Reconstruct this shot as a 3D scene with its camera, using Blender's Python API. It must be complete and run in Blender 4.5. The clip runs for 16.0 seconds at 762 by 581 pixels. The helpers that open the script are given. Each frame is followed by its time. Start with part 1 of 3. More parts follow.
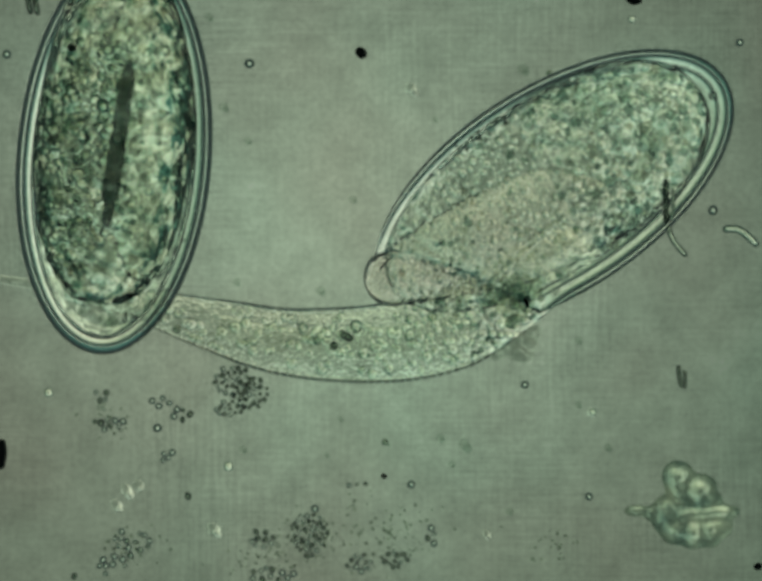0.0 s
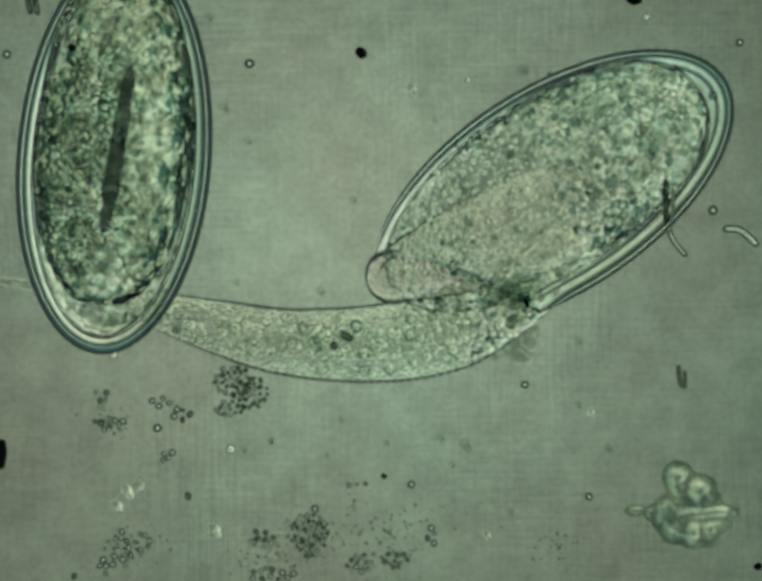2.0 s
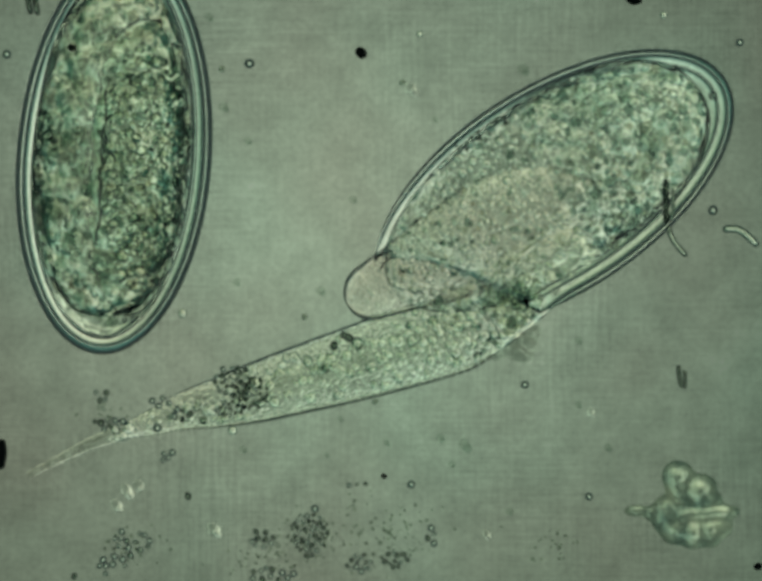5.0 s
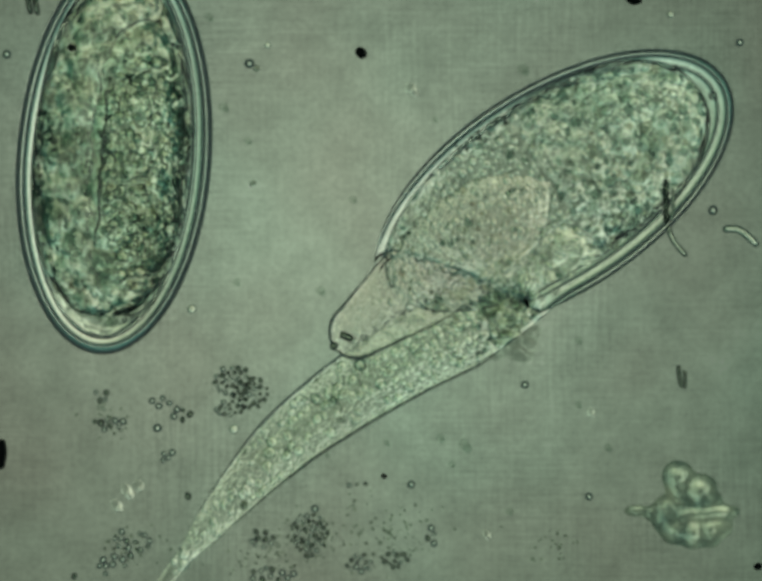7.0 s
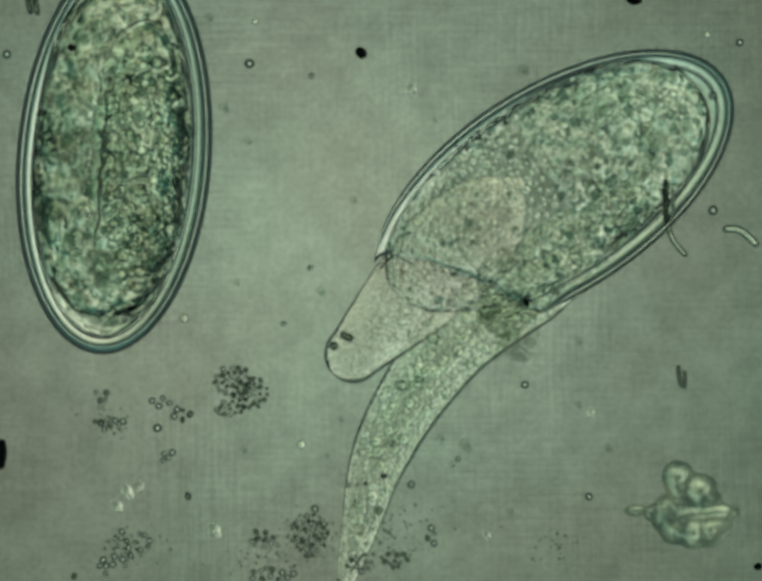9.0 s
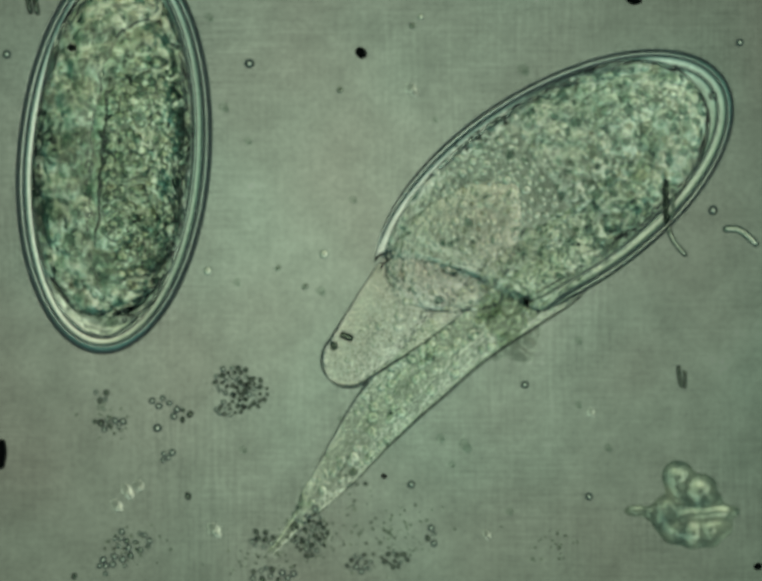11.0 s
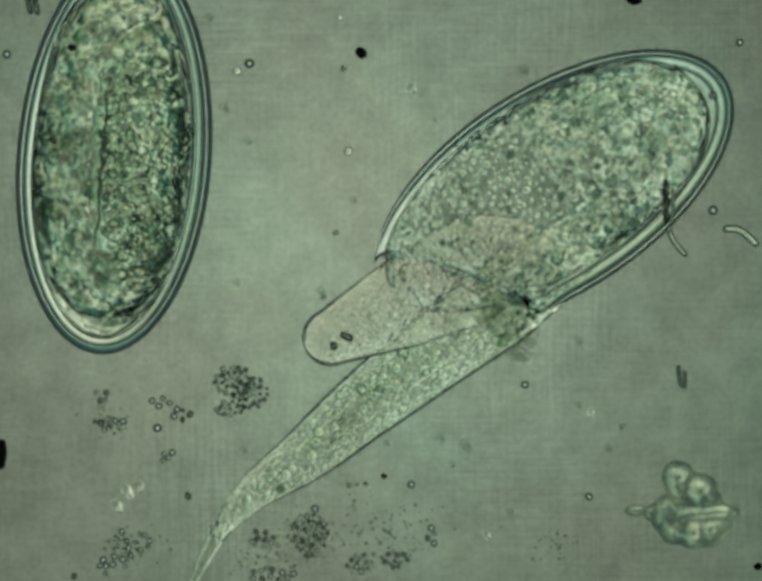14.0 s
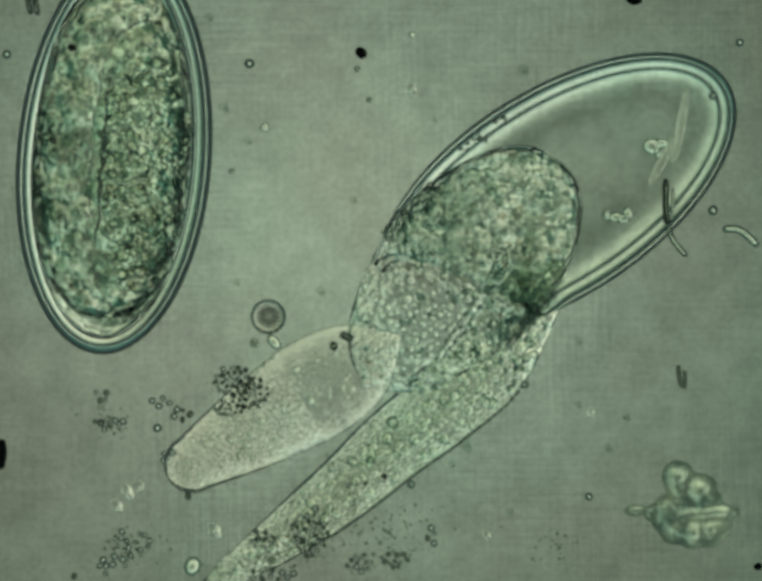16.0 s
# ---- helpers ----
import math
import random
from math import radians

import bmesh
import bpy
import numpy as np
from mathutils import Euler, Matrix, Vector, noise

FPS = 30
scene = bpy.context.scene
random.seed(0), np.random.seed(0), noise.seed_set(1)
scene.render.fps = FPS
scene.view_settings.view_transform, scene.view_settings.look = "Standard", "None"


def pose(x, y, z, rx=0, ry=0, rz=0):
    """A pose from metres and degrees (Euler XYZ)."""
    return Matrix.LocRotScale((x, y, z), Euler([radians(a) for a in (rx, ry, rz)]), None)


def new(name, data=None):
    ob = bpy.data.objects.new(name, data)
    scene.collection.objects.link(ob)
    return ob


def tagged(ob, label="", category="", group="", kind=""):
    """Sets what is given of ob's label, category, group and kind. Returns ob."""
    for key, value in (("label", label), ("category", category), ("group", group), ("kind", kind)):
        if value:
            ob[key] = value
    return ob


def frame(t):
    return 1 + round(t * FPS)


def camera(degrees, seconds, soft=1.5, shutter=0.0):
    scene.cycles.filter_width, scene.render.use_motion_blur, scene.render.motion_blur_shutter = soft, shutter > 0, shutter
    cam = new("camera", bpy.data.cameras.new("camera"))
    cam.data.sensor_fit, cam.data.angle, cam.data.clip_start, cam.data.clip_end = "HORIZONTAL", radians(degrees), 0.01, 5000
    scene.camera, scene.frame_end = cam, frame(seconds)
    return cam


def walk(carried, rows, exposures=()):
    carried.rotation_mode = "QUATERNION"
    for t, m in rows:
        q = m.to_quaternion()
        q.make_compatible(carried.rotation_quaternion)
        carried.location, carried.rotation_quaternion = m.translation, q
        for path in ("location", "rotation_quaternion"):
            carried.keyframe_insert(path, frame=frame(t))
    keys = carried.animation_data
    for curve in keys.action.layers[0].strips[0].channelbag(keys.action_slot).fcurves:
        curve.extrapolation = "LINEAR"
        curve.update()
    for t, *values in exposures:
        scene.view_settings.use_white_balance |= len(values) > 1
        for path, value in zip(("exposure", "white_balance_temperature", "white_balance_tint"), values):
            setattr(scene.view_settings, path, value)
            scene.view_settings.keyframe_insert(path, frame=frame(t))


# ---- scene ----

# A drop of water between slide and cover slip under a transmitted-light microscope, enlarged
# so that one thousandth of a chart unit is a millimetre: chart u runs right, v runs down.
H = 150.0
U0, V0 = 784.0, 598.0


def at(u, v, z):
    """A chart place lifted to height z, seen from the eye above the chart's middle."""
    s = (H - z) / H / 1000.0
    return Vector(((u - U0) * s, (V0 - v) * s, z))


def size(r, z):
    return r * (H - z) / H / 1000.0


# ---- camera ----
cam = camera(2 * math.degrees(math.atan(0.784 / H)), 16.0, soft=4.2)
walk(cam, [(0.0, pose(0, 0, H)), (16.0, pose(0, 0, H))])

# ---- light: the microscope's illuminator below the slide, a dim room above ----
world = bpy.data.worlds.new("room")
scene.world = world
world.use_nodes = True
world.node_tree.nodes["Background"].inputs[0].default_value = (0.55, 0.8, 0.75, 1)
world.node_tree.nodes["Background"].inputs[1].default_value = 0.06

# many clear skins lie over one another
scene.cycles.max_bounces, scene.cycles.transmission_bounces, scene.cycles.transparent_max_bounces = 40, 40, 40

LAMP_DEPTH = 150.0
lamp_data = bpy.data.lights.new("illuminator", "AREA")
lamp_data.shape = "DISK"
lamp_data.size = 60.0
lamp_data.color = (0.835, 1.0, 0.735)
lamp_data.energy = 4870.0
lamp_data.use_nodes = True
lt = lamp_data.node_tree
# made-up lamp profile: middle falls to dim the corners, annulus brightens edges, rim fades
geo = lt.nodes.new("ShaderNodeNewGeometry")
mid = lt.nodes.new("ShaderNodeVectorMath")
mid.operation = "DISTANCE"
mid.inputs[1].default_value = (0.5, 0.5, 0.0)
flat2 = lt.nodes.new("ShaderNodeVectorMath")
flat2.operation = "MULTIPLY"
flat2.inputs[1].default_value = (1, 1, 0)
lt.links.new(geo.outputs["Parametric"], flat2.inputs[0])
lt.links.new(flat2.outputs[0], mid.inputs[0])
ring = lt.nodes.new("ShaderNodeValToRGB")
for p, c in ((0.005, (0.635, 0.63, 0.63)), (0.010, (0.575, 0.57, 0.57)), (0.016, (0.475, 0.47, 0.47)), (0.0224, (0.385, 0.38, 0.375)), (0.029, (0.305, 0.30, 0.29)), (0.033, (0.285, 0.28, 0.27)), (0.06, (0.44, 0.43, 0.42)),
             (0.10, (1.02, 0.97, 0.99)), (0.16, (1.42, 1.31, 1.36)), (0.24, (1.16, 1.12, 1.17)), (0.29, (0.82, 0.84, 0.82)), (0.34, (0.23, 0.40, 0.39)), (0.40, (0.07, 0.18, 0.18)), (0.5, (0.035, 0.10, 0.105))):
    e = ring.color_ramp.elements.new(p)
    e.color = (*c, 1)
ring.color_ramp.elements[0].color = (0.65, 0.645, 0.645, 1)
ring.color_ramp.elements[-1].color = (0.0, 0.0, 0.0, 1)
lt.links.new(mid.outputs["Value"], ring.inputs[0])
# added slope of brightness and colour across the lamp: edges show relief, faint fringes
apart = lt.nodes.new("ShaderNodeSeparateXYZ")
lt.links.new(geo.outputs["Parametric"], apart.inputs[0])
fringe = lt.nodes.new("ShaderNodeCombineColor")
for channel, (gx, gy) in enumerate(((-1.98, 0.25), (-1.5, -0.05), (-1.7, -0.35))):
    across, along_y = lt.nodes.new("ShaderNodeMath"), lt.nodes.new("ShaderNodeMath")
    across.operation = along_y.operation = "MULTIPLY_ADD"
    across.inputs[1].default_value, across.inputs[2].default_value = gx, 1.0 - 0.5 * gx - 0.5 * gy
    along_y.inputs[1].default_value = gy
    lt.links.new(apart.outputs[0], across.inputs[0])
    lt.links.new(apart.outputs[1], along_y.inputs[0])
    lt.links.new(across.outputs[0], along_y.inputs[2])
    lt.links.new(along_y.outputs[0], fringe.inputs[channel])
tint = lt.nodes.new("ShaderNodeMix")
tint.data_type, tint.blend_type = "RGBA", "MULTIPLY"
tint.inputs[0].default_value = 1.0
lt.links.new(ring.outputs[0], tint.inputs[6])
lt.links.new(fringe.outputs[0], tint.inputs[7])
lt.links.new(tint.outputs[2], lt.nodes["Emission"].inputs["Color"])
lamp = new("illuminator", lamp_data)
lamp.matrix_world = Matrix.Translation((-0.10, 0.17, -LAMP_DEPTH)) @ Matrix.Rotation(math.pi, 4, "X")


# ---- materials ----
def tree(name):
    m = bpy.data.materials.new(name)
    m.use_nodes = True
    nt = m.node_tree
    return m, nt, nt.nodes["Principled BSDF"], nt.nodes["Material Output"]


def add(nt, kind, **values):
    n = nt.nodes.new(kind)
    for key, value in values.items():
        n.inputs[key].default_value = value
    return n


def ramp(nt, fac, stops):
    r = nt.nodes.new("ShaderNodeValToRGB")
    el = r.color_ramp.elements
    while len(el) < len(stops):
        el.new(0.5)
    for e, (p, c) in zip(el, stops):
        e.position, e.color = p, (*c, 1)
    nt.links.new(fac, r.inputs[0])
    return r.outputs[0]


def clear(name, low, high, ior, scale=18.0, rough=0.0, bump=0.0, bump_scale=60.0, detail=3.0, bump_detail=0.6, middle=None, rest=False, blotch=None):
    """Clear living matter: refracting, tinted between two colours by cloudy noise."""
    m, nt, bsdf, out = tree(name)
    if rest:
        co = nt.nodes.new("ShaderNodeAttribute")
        co.attribute_name = "rest"
        place = co.outputs["Vector"]
    else:
        co = nt.nodes.new("ShaderNodeTexCoord")
        place = co.outputs["Object"]
    n = add(nt, "ShaderNodeTexNoise", Scale=scale, Detail=detail, Roughness=0.6)
    nt.links.new(place, n.inputs["Vector"])
    stops = [(0.36, low), (0.46, middle), (0.58, high)] if middle else [(0.3, low), (0.7, high)]
    colour = ramp(nt, n.outputs[0], stops)
    if blotch:
        broad = add(nt, "ShaderNodeTexNoise", Scale=blotch[0], Detail=2.0, Roughness=0.55)
        nt.links.new(place, broad.inputs["Vector"])
        mix = nt.nodes.new("ShaderNodeMix")
        mix.data_type, mix.blend_type = "RGBA", "MULTIPLY"
        mix.inputs[0].default_value = 1.0
        nt.links.new(colour, mix.inputs[6])
        nt.links.new(ramp(nt, broad.outputs[0], [(0.38, blotch[1]), (0.6, (1.0, 1.0, 1.0))]), mix.inputs[7])
        colour = mix.outputs[2]
    nt.links.new(colour, bsdf.inputs["Base Color"])
    bsdf.inputs["Transmission Weight"].default_value = 1.0
    bsdf.inputs["IOR"].default_value = ior
    bsdf.inputs["Roughness"].default_value = rough
    if bump:
        b = add(nt, "ShaderNodeBump", Strength=min(bump, 1.0), Distance=0.01 * max(bump, 1.0))
        n2 = add(nt, "ShaderNodeTexNoise", Scale=bump_scale, Detail=bump_detail)
        nt.links.new(place, n2.inputs["Vector"])
        nt.links.new(n2.outputs[0], b.inputs["Height"])
        nt.links.new(b.outputs[0], bsdf.inputs["Normal"])
    return m


def beaded(name, stops, ior):
    """Granules of yolk: each small bead takes its own tint."""
    m, nt, bsdf, out = tree(name)
    g = nt.nodes.new("ShaderNodeNewGeometry")
    c = ramp(nt, g.outputs["Random Per Island"], stops)
    nt.links.new(c, bsdf.inputs["Base Color"])
    bsdf.inputs["Transmission Weight"].default_value = 1.0
    bsdf.inputs["IOR"].default_value = ior
    bsdf.inputs["Roughness"].default_value = 0.02
    return m


def solid(name, low, high, rough=0.6, scale=120.0):
    m, nt, bsdf, out = tree(name)
    co = nt.nodes.new("ShaderNodeTexCoord")
    n = add(nt, "ShaderNodeTexNoise", Scale=scale, Detail=3.0)
    nt.links.new(co.outputs["Object"], n.inputs["Vector"])
    nt.links.new(ramp(nt, n.outputs[0], [(0.3, low), (0.7, high)]), bsdf.inputs["Base Color"])
    bsdf.inputs["Roughness"].default_value = rough
    return m


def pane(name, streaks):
    """Clear wet glass, the field's mottled, streaky brightness put into its colour where asked."""
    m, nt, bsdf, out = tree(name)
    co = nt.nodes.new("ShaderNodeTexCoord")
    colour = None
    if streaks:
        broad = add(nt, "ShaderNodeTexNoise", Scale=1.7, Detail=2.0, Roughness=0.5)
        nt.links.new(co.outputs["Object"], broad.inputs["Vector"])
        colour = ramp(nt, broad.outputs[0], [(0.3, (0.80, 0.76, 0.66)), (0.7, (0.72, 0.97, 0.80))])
        # light and dark mottling of the lit field, multiplied into the tint
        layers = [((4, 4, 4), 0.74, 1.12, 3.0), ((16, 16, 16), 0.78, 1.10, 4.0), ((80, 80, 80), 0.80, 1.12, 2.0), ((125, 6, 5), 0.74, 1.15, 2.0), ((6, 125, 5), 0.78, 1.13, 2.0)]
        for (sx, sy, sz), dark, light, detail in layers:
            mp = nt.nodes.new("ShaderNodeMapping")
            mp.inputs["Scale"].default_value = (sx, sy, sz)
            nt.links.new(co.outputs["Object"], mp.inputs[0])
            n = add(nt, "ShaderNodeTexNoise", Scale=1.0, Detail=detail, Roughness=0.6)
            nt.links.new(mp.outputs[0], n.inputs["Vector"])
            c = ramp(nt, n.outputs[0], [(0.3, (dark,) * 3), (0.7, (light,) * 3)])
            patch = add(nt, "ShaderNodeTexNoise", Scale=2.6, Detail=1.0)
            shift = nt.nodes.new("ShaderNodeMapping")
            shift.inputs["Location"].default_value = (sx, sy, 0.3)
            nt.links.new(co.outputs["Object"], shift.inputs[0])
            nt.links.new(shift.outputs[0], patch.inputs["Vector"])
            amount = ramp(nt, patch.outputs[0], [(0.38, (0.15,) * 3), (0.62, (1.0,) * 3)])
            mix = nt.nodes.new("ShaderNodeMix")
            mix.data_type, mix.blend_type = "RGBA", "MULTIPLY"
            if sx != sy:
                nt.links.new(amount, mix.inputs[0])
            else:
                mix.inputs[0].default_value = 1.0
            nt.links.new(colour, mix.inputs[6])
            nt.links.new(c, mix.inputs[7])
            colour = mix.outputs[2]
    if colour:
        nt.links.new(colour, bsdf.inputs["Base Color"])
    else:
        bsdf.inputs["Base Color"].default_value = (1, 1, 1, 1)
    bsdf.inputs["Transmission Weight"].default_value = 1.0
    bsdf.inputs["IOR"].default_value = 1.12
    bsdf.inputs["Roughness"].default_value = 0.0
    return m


def stained(name, stops):
    """Grains that only hold back light: each takes its own depth of stain."""
    m, nt, bsdf, out = tree(name)
    g = nt.nodes.new("ShaderNodeNewGeometry")
    tr = nt.nodes.new("ShaderNodeBsdfTransparent")
    nt.links.new(ramp(nt, g.outputs["Random Per Island"], stops), tr.inputs[0])
    nt.links.new(tr.outputs[0], out.inputs[0])
    return m


def pigment(name, low, high, scale):
    """Cloudy stained slime."""
    m, nt, bsdf, out = tree(name)
    co = nt.nodes.new("ShaderNodeTexCoord")
    n = add(nt, "ShaderNodeTexNoise", Scale=scale, Detail=3.0)
    nt.links.new(co.outputs["Object"], n.inputs["Vector"])
    tr = nt.nodes.new("ShaderNodeBsdfTransparent")
    nt.links.new(ramp(nt, n.outputs[0], [(0.35, low), (0.65, high)]), tr.inputs[0])
    nt.links.new(tr.outputs[0], out.inputs[0])
    return m


def thin_pane(name):
    m, nt, bsdf, out = tree(name)
    tr = nt.nodes.new("ShaderNodeBsdfTransparent")
    nt.links.new(tr.outputs[0], out.inputs[0])
    return m


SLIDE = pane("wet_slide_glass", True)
COVER = thin_pane("cover_glass")
SHELL = clear("eggshell", (0.95, 0.98, 0.97), (0.985, 1.0, 0.99), 1.048, 6.0, bump=0.03, bump_scale=9.0)
MEMBRANE = clear("egg_membrane", (0.96, 0.98, 0.97), (1.0, 1.0, 0.99), 1.045, 6.0, bump=0.03, bump_scale=9.0)
BODY = clear("larva_body", (0.58, 0.64, 0.61), (1.0, 1.0, 1.0), 1.031, 19.0, bump=15.0, bump_scale=30.0, bump_detail=0.5, middle=(0.94, 0.945, 0.93), blotch=(7.0, (0.85, 0.88, 0.885)))
FOLD = clear("embryo_flesh", (0.28, 0.31, 0.26), (1.0, 1.0, 0.98), 1.034, 20.0, bump=17.0, bump_scale=26.0, bump_detail=0.5, middle=(0.77, 0.73, 0.68), blotch=(6.0, (0.78, 0.79, 0.77)))
SKIN = clear("larva_skin", (0.86, 0.885, 0.855), (1.0, 0.995, 0.98), 1.029, 18.0, bump=1.0, bump_scale=140.0, bump_detail=0.8, rest=True)
SKIN_TIP = clear("larva_tail_tip", (0.90, 0.925, 0.89), (1.0, 1.0, 0.985), 1.016, 24.0, bump=1.0, bump_scale=24.0, bump_detail=1.0, rest=True)
FOLD_LINE = clear("inner_fold", (0.90, 0.93, 0.90), (1.0, 1.0, 1.0), 1.032, 14.0)
SKIN_ROOT = clear("larva_tail_root", (0.83, 0.87, 0.83), (1.0, 1.0, 0.97), 1.024, 19.0, bump=10.0, bump_scale=28.0, bump_detail=0.6, middle=(0.955, 0.965, 0.93), rest=True)
GUT = clear("gut", (0.95, 0.96, 0.92), (1.0, 1.0, 0.97), 1.007, 20.0, bump=0.6, bump_scale=22.0, rest=True)
CUTICLE = clear("cuticle", (0.97, 0.985, 0.97), (1.0, 1.0, 0.99), 1.06, 9.0)
FORE = clear("larva_forebody", (0.95, 0.965, 0.945), (1.0, 1.0, 0.99), 1.013, 24.0, bump=18.0, bump_scale=34.0, bump_detail=0.6)
LOBE = clear("larva_head", (1.0, 0.945, 0.95), (1.0, 0.98, 0.98), 1.026, 14.0, bump=2.5, bump_scale=200.0, bump_detail=0.5, blotch=(11.0, (0.97, 0.935, 0.92)))
NECK = clear("larva_neck", (1.0, 0.95, 0.95), (1.0, 0.985, 0.98), 1.018, 14.0, bump=1.5, bump_scale=260.0, bump_detail=0.5, blotch=(11.0, (0.97, 0.945, 0.93)))
YOLK = beaded("yolk_granules", [(0.0, (0.86, 0.90, 0.86)), (0.25, (0.96, 0.975, 0.94)), (0.6, (1, 1, 0.98)), (1.0, (1, 1, 1))], 1.05)
YOLK_COARSE = beaded("coarse_yolk", [(0.0, (0.78, 0.79, 0.70)), (0.3, (0.98, 0.955, 0.89)), (1.0, (1, 1, 0.97))], 1.08)
YOLK_DARK = stained("dark_yolk", [(0.0, (0.62, 0.70, 0.68)), (0.6, (0.76, 0.82, 0.80)), (1.0, (0.90, 0.88, 0.84))])
FLESH = beaded("flesh_granules", [(0.0, (0.86, 0.90, 0.84)), (0.3, (0.99, 0.99, 0.96)), (1.0, (1, 1, 1))], 1.044)
PLUG = pigment("plug_slime", (0.66, 0.71, 0.66), (0.95, 0.965, 0.93), 40.0)
FURROW = stained("furrow", [(0.0, (0.50, 0.52, 0.53)), (1.0, (0.50, 0.52, 0.53))])
CORE = stained("droplet_core", [(0.0, (0.86, 0.84, 0.85)), (1.0, (0.88, 0.86, 0.87))])
DUST = solid("dust", (0.004, 0.008, 0.006), (0.03, 0.035, 0.028))
DARK_SPORE = beaded("dark_spores", [(0.0, (0.18, 0.22, 0.17)), (1.0, (0.5, 0.55, 0.46))], 1.3)
SPORE = beaded("spores", [(0.0, (0.25, 0.3, 0.22)), (0.4, (0.8, 0.85, 0.7)), (1.0, (1, 1, 1))], 1.25)
HAIR = clear("dark_fibre", (0.10, 0.14, 0.12), (0.4, 0.44, 0.38), 1.3, 60.0)
CLEAR_HAIR = clear("clear_fibre", (0.8, 0.86, 0.78), (0.95, 0.97, 0.92), 1.2, 60.0)
GREY_HAIR = clear("grey_fibre", (0.50, 0.56, 0.50), (0.80, 0.84, 0.78), 1.2, 60.0)
DUST_CLEAR = clear("dark_mote", (0.25, 0.30, 0.26), (0.4, 0.45, 0.4), 1.05, 60.0)
FAINT = stained("faint_flake", [(0.0, (0.84, 0.88, 0.86)), (1.0, (0.9, 0.92, 0.9))])
FAINT_PALE = clear("pale_flake", (0.96, 0.98, 0.96), (1.0, 1.0, 1.0), 1.012, 40.0, bump=2.0, bump_scale=60.0)
GRIT_DARK = stained("grey_grit", [(0.0, (0.50, 0.56, 0.50)), (0.5, (0.72, 0.77, 0.72)), (1.0, (0.90, 0.92, 0.88))])
VESICLE = clear("vesicle", (0.93, 0.97, 0.92), (1.0, 1.0, 1.0), 1.025, 40.0)
MELT = clear("melted_grains", (0.36, 0.46, 0.44), (0.84, 0.86, 0.75), 1.04, 24.0, blotch=(17.0, (0.68, 0.76, 0.79)))
FLAKE = clear("clear_flake", (0.80, 0.85, 0.81), (0.98, 0.98, 0.96), 1.025, 34.0)
DROPLET = clear("oil_droplet", (0.82, 0.84, 0.82), (0.86, 0.88, 0.86), 1.15, 12.0)
GRIT = beaded("grit", [(0.0, (0.75, 0.82, 0.75)), (0.5, (0.92, 0.95, 0.86)), (1.0, (1, 1, 0.95))], 1.07)


# ---- building helpers ----
def part(name, bm, material, parent=None, label=""):
    me = bpy.data.meshes.new(name)
    if isinstance(bm, bmesh.types.BMesh):
        bmesh.ops.recalc_face_normals(bm, faces=bm.faces)
        bm.to_mesh(me)
        bm.free()
    else:
        me.from_pydata(bm[0], [], bm[1])
    me.polygons.foreach_set("use_smooth", [True] * len(me.polygons))
    me.materials.append(material)
    ob = new(name, me)
    if parent is not None:
        ob.parent = parent
    if label:
        tagged(ob, label)
    return ob


def thing(name, m, label, category, group="", kind=""):
    ob = new(name)
    ob.empty_display_size = 0.05
    ob.matrix_world = m
    return tagged(ob, label, category, group, kind)


_ico = bmesh.new()
bmesh.ops.create_icosphere(_ico, subdivisions=2, radius=1.0)
ICO_V = np.array([v.co[:] for v in _ico.verts])
ICO_F = np.array([[v.index for v in f.verts] for f in _ico.faces])
_ico.free()


def beads(places, rng, flat=1.0, uneven=0.28):
    """Many small uneven beads as one mesh: places are (x, y, z, r)."""
    vs, fs = [], []
    for i, (x, y, z, r) in enumerate(places):
        s = np.array([r * rng.uniform(1 - uneven, 1 + uneven), r * rng.uniform(1 - uneven, 1 + uneven), r * flat])
        a = rng.uniform(0, math.pi)
        v = ICO_V * s
        c, d = math.cos(a), math.sin(a)
        v = np.column_stack((v[:, 0] * c - v[:, 1] * d, v[:, 0] * d + v[:, 1] * c, v[:, 2])) + (x, y, z)
        vs.append(v)
        fs.append(ICO_F + len(ICO_V) * i)
    return np.vstack(vs).tolist(), np.vstack(fs).tolist()


def lathe(profile, seg=64, flat=1.0, close=False):
    """A skin turned round x from (x, r) pairs; flat squeezes it in z."""
    bm = bmesh.new()
    rings = []
    for x, r in profile:
        if r < 1e-6:
            rings.append([bm.verts.new((x, 0, 0))])
        else:
            rings.append([bm.verts.new((x, r * math.cos(2 * math.pi * k / seg), r * flat * math.sin(2 * math.pi * k / seg))) for k in range(seg)])
    for a, b in zip(rings, rings[1:]):
        for k in range(seg):
            k2 = (k + 1) % seg
            loop = [a[k % len(a)], a[k2 % len(a)], b[k2 % len(b)], b[k % len(b)]]
            loop = list(dict.fromkeys(loop))
            if len(loop) > 2:
                bm.faces.new(loop)
    return bm


def oval(front, back, b, n=40, power=2.0):
    """Half outline of an egg, from its back end to its front end."""
    rows = []
    for i in range(n + 1):
        a = math.pi * i / n
        x = -math.cos(a)
        rows.append((x * (front if x > 0 else back), b * abs(math.sin(a)) ** (2 / power)))
    rows[0], rows[-1] = (rows[0][0], 0.0), (rows[-1][0], 0.0)
    return rows


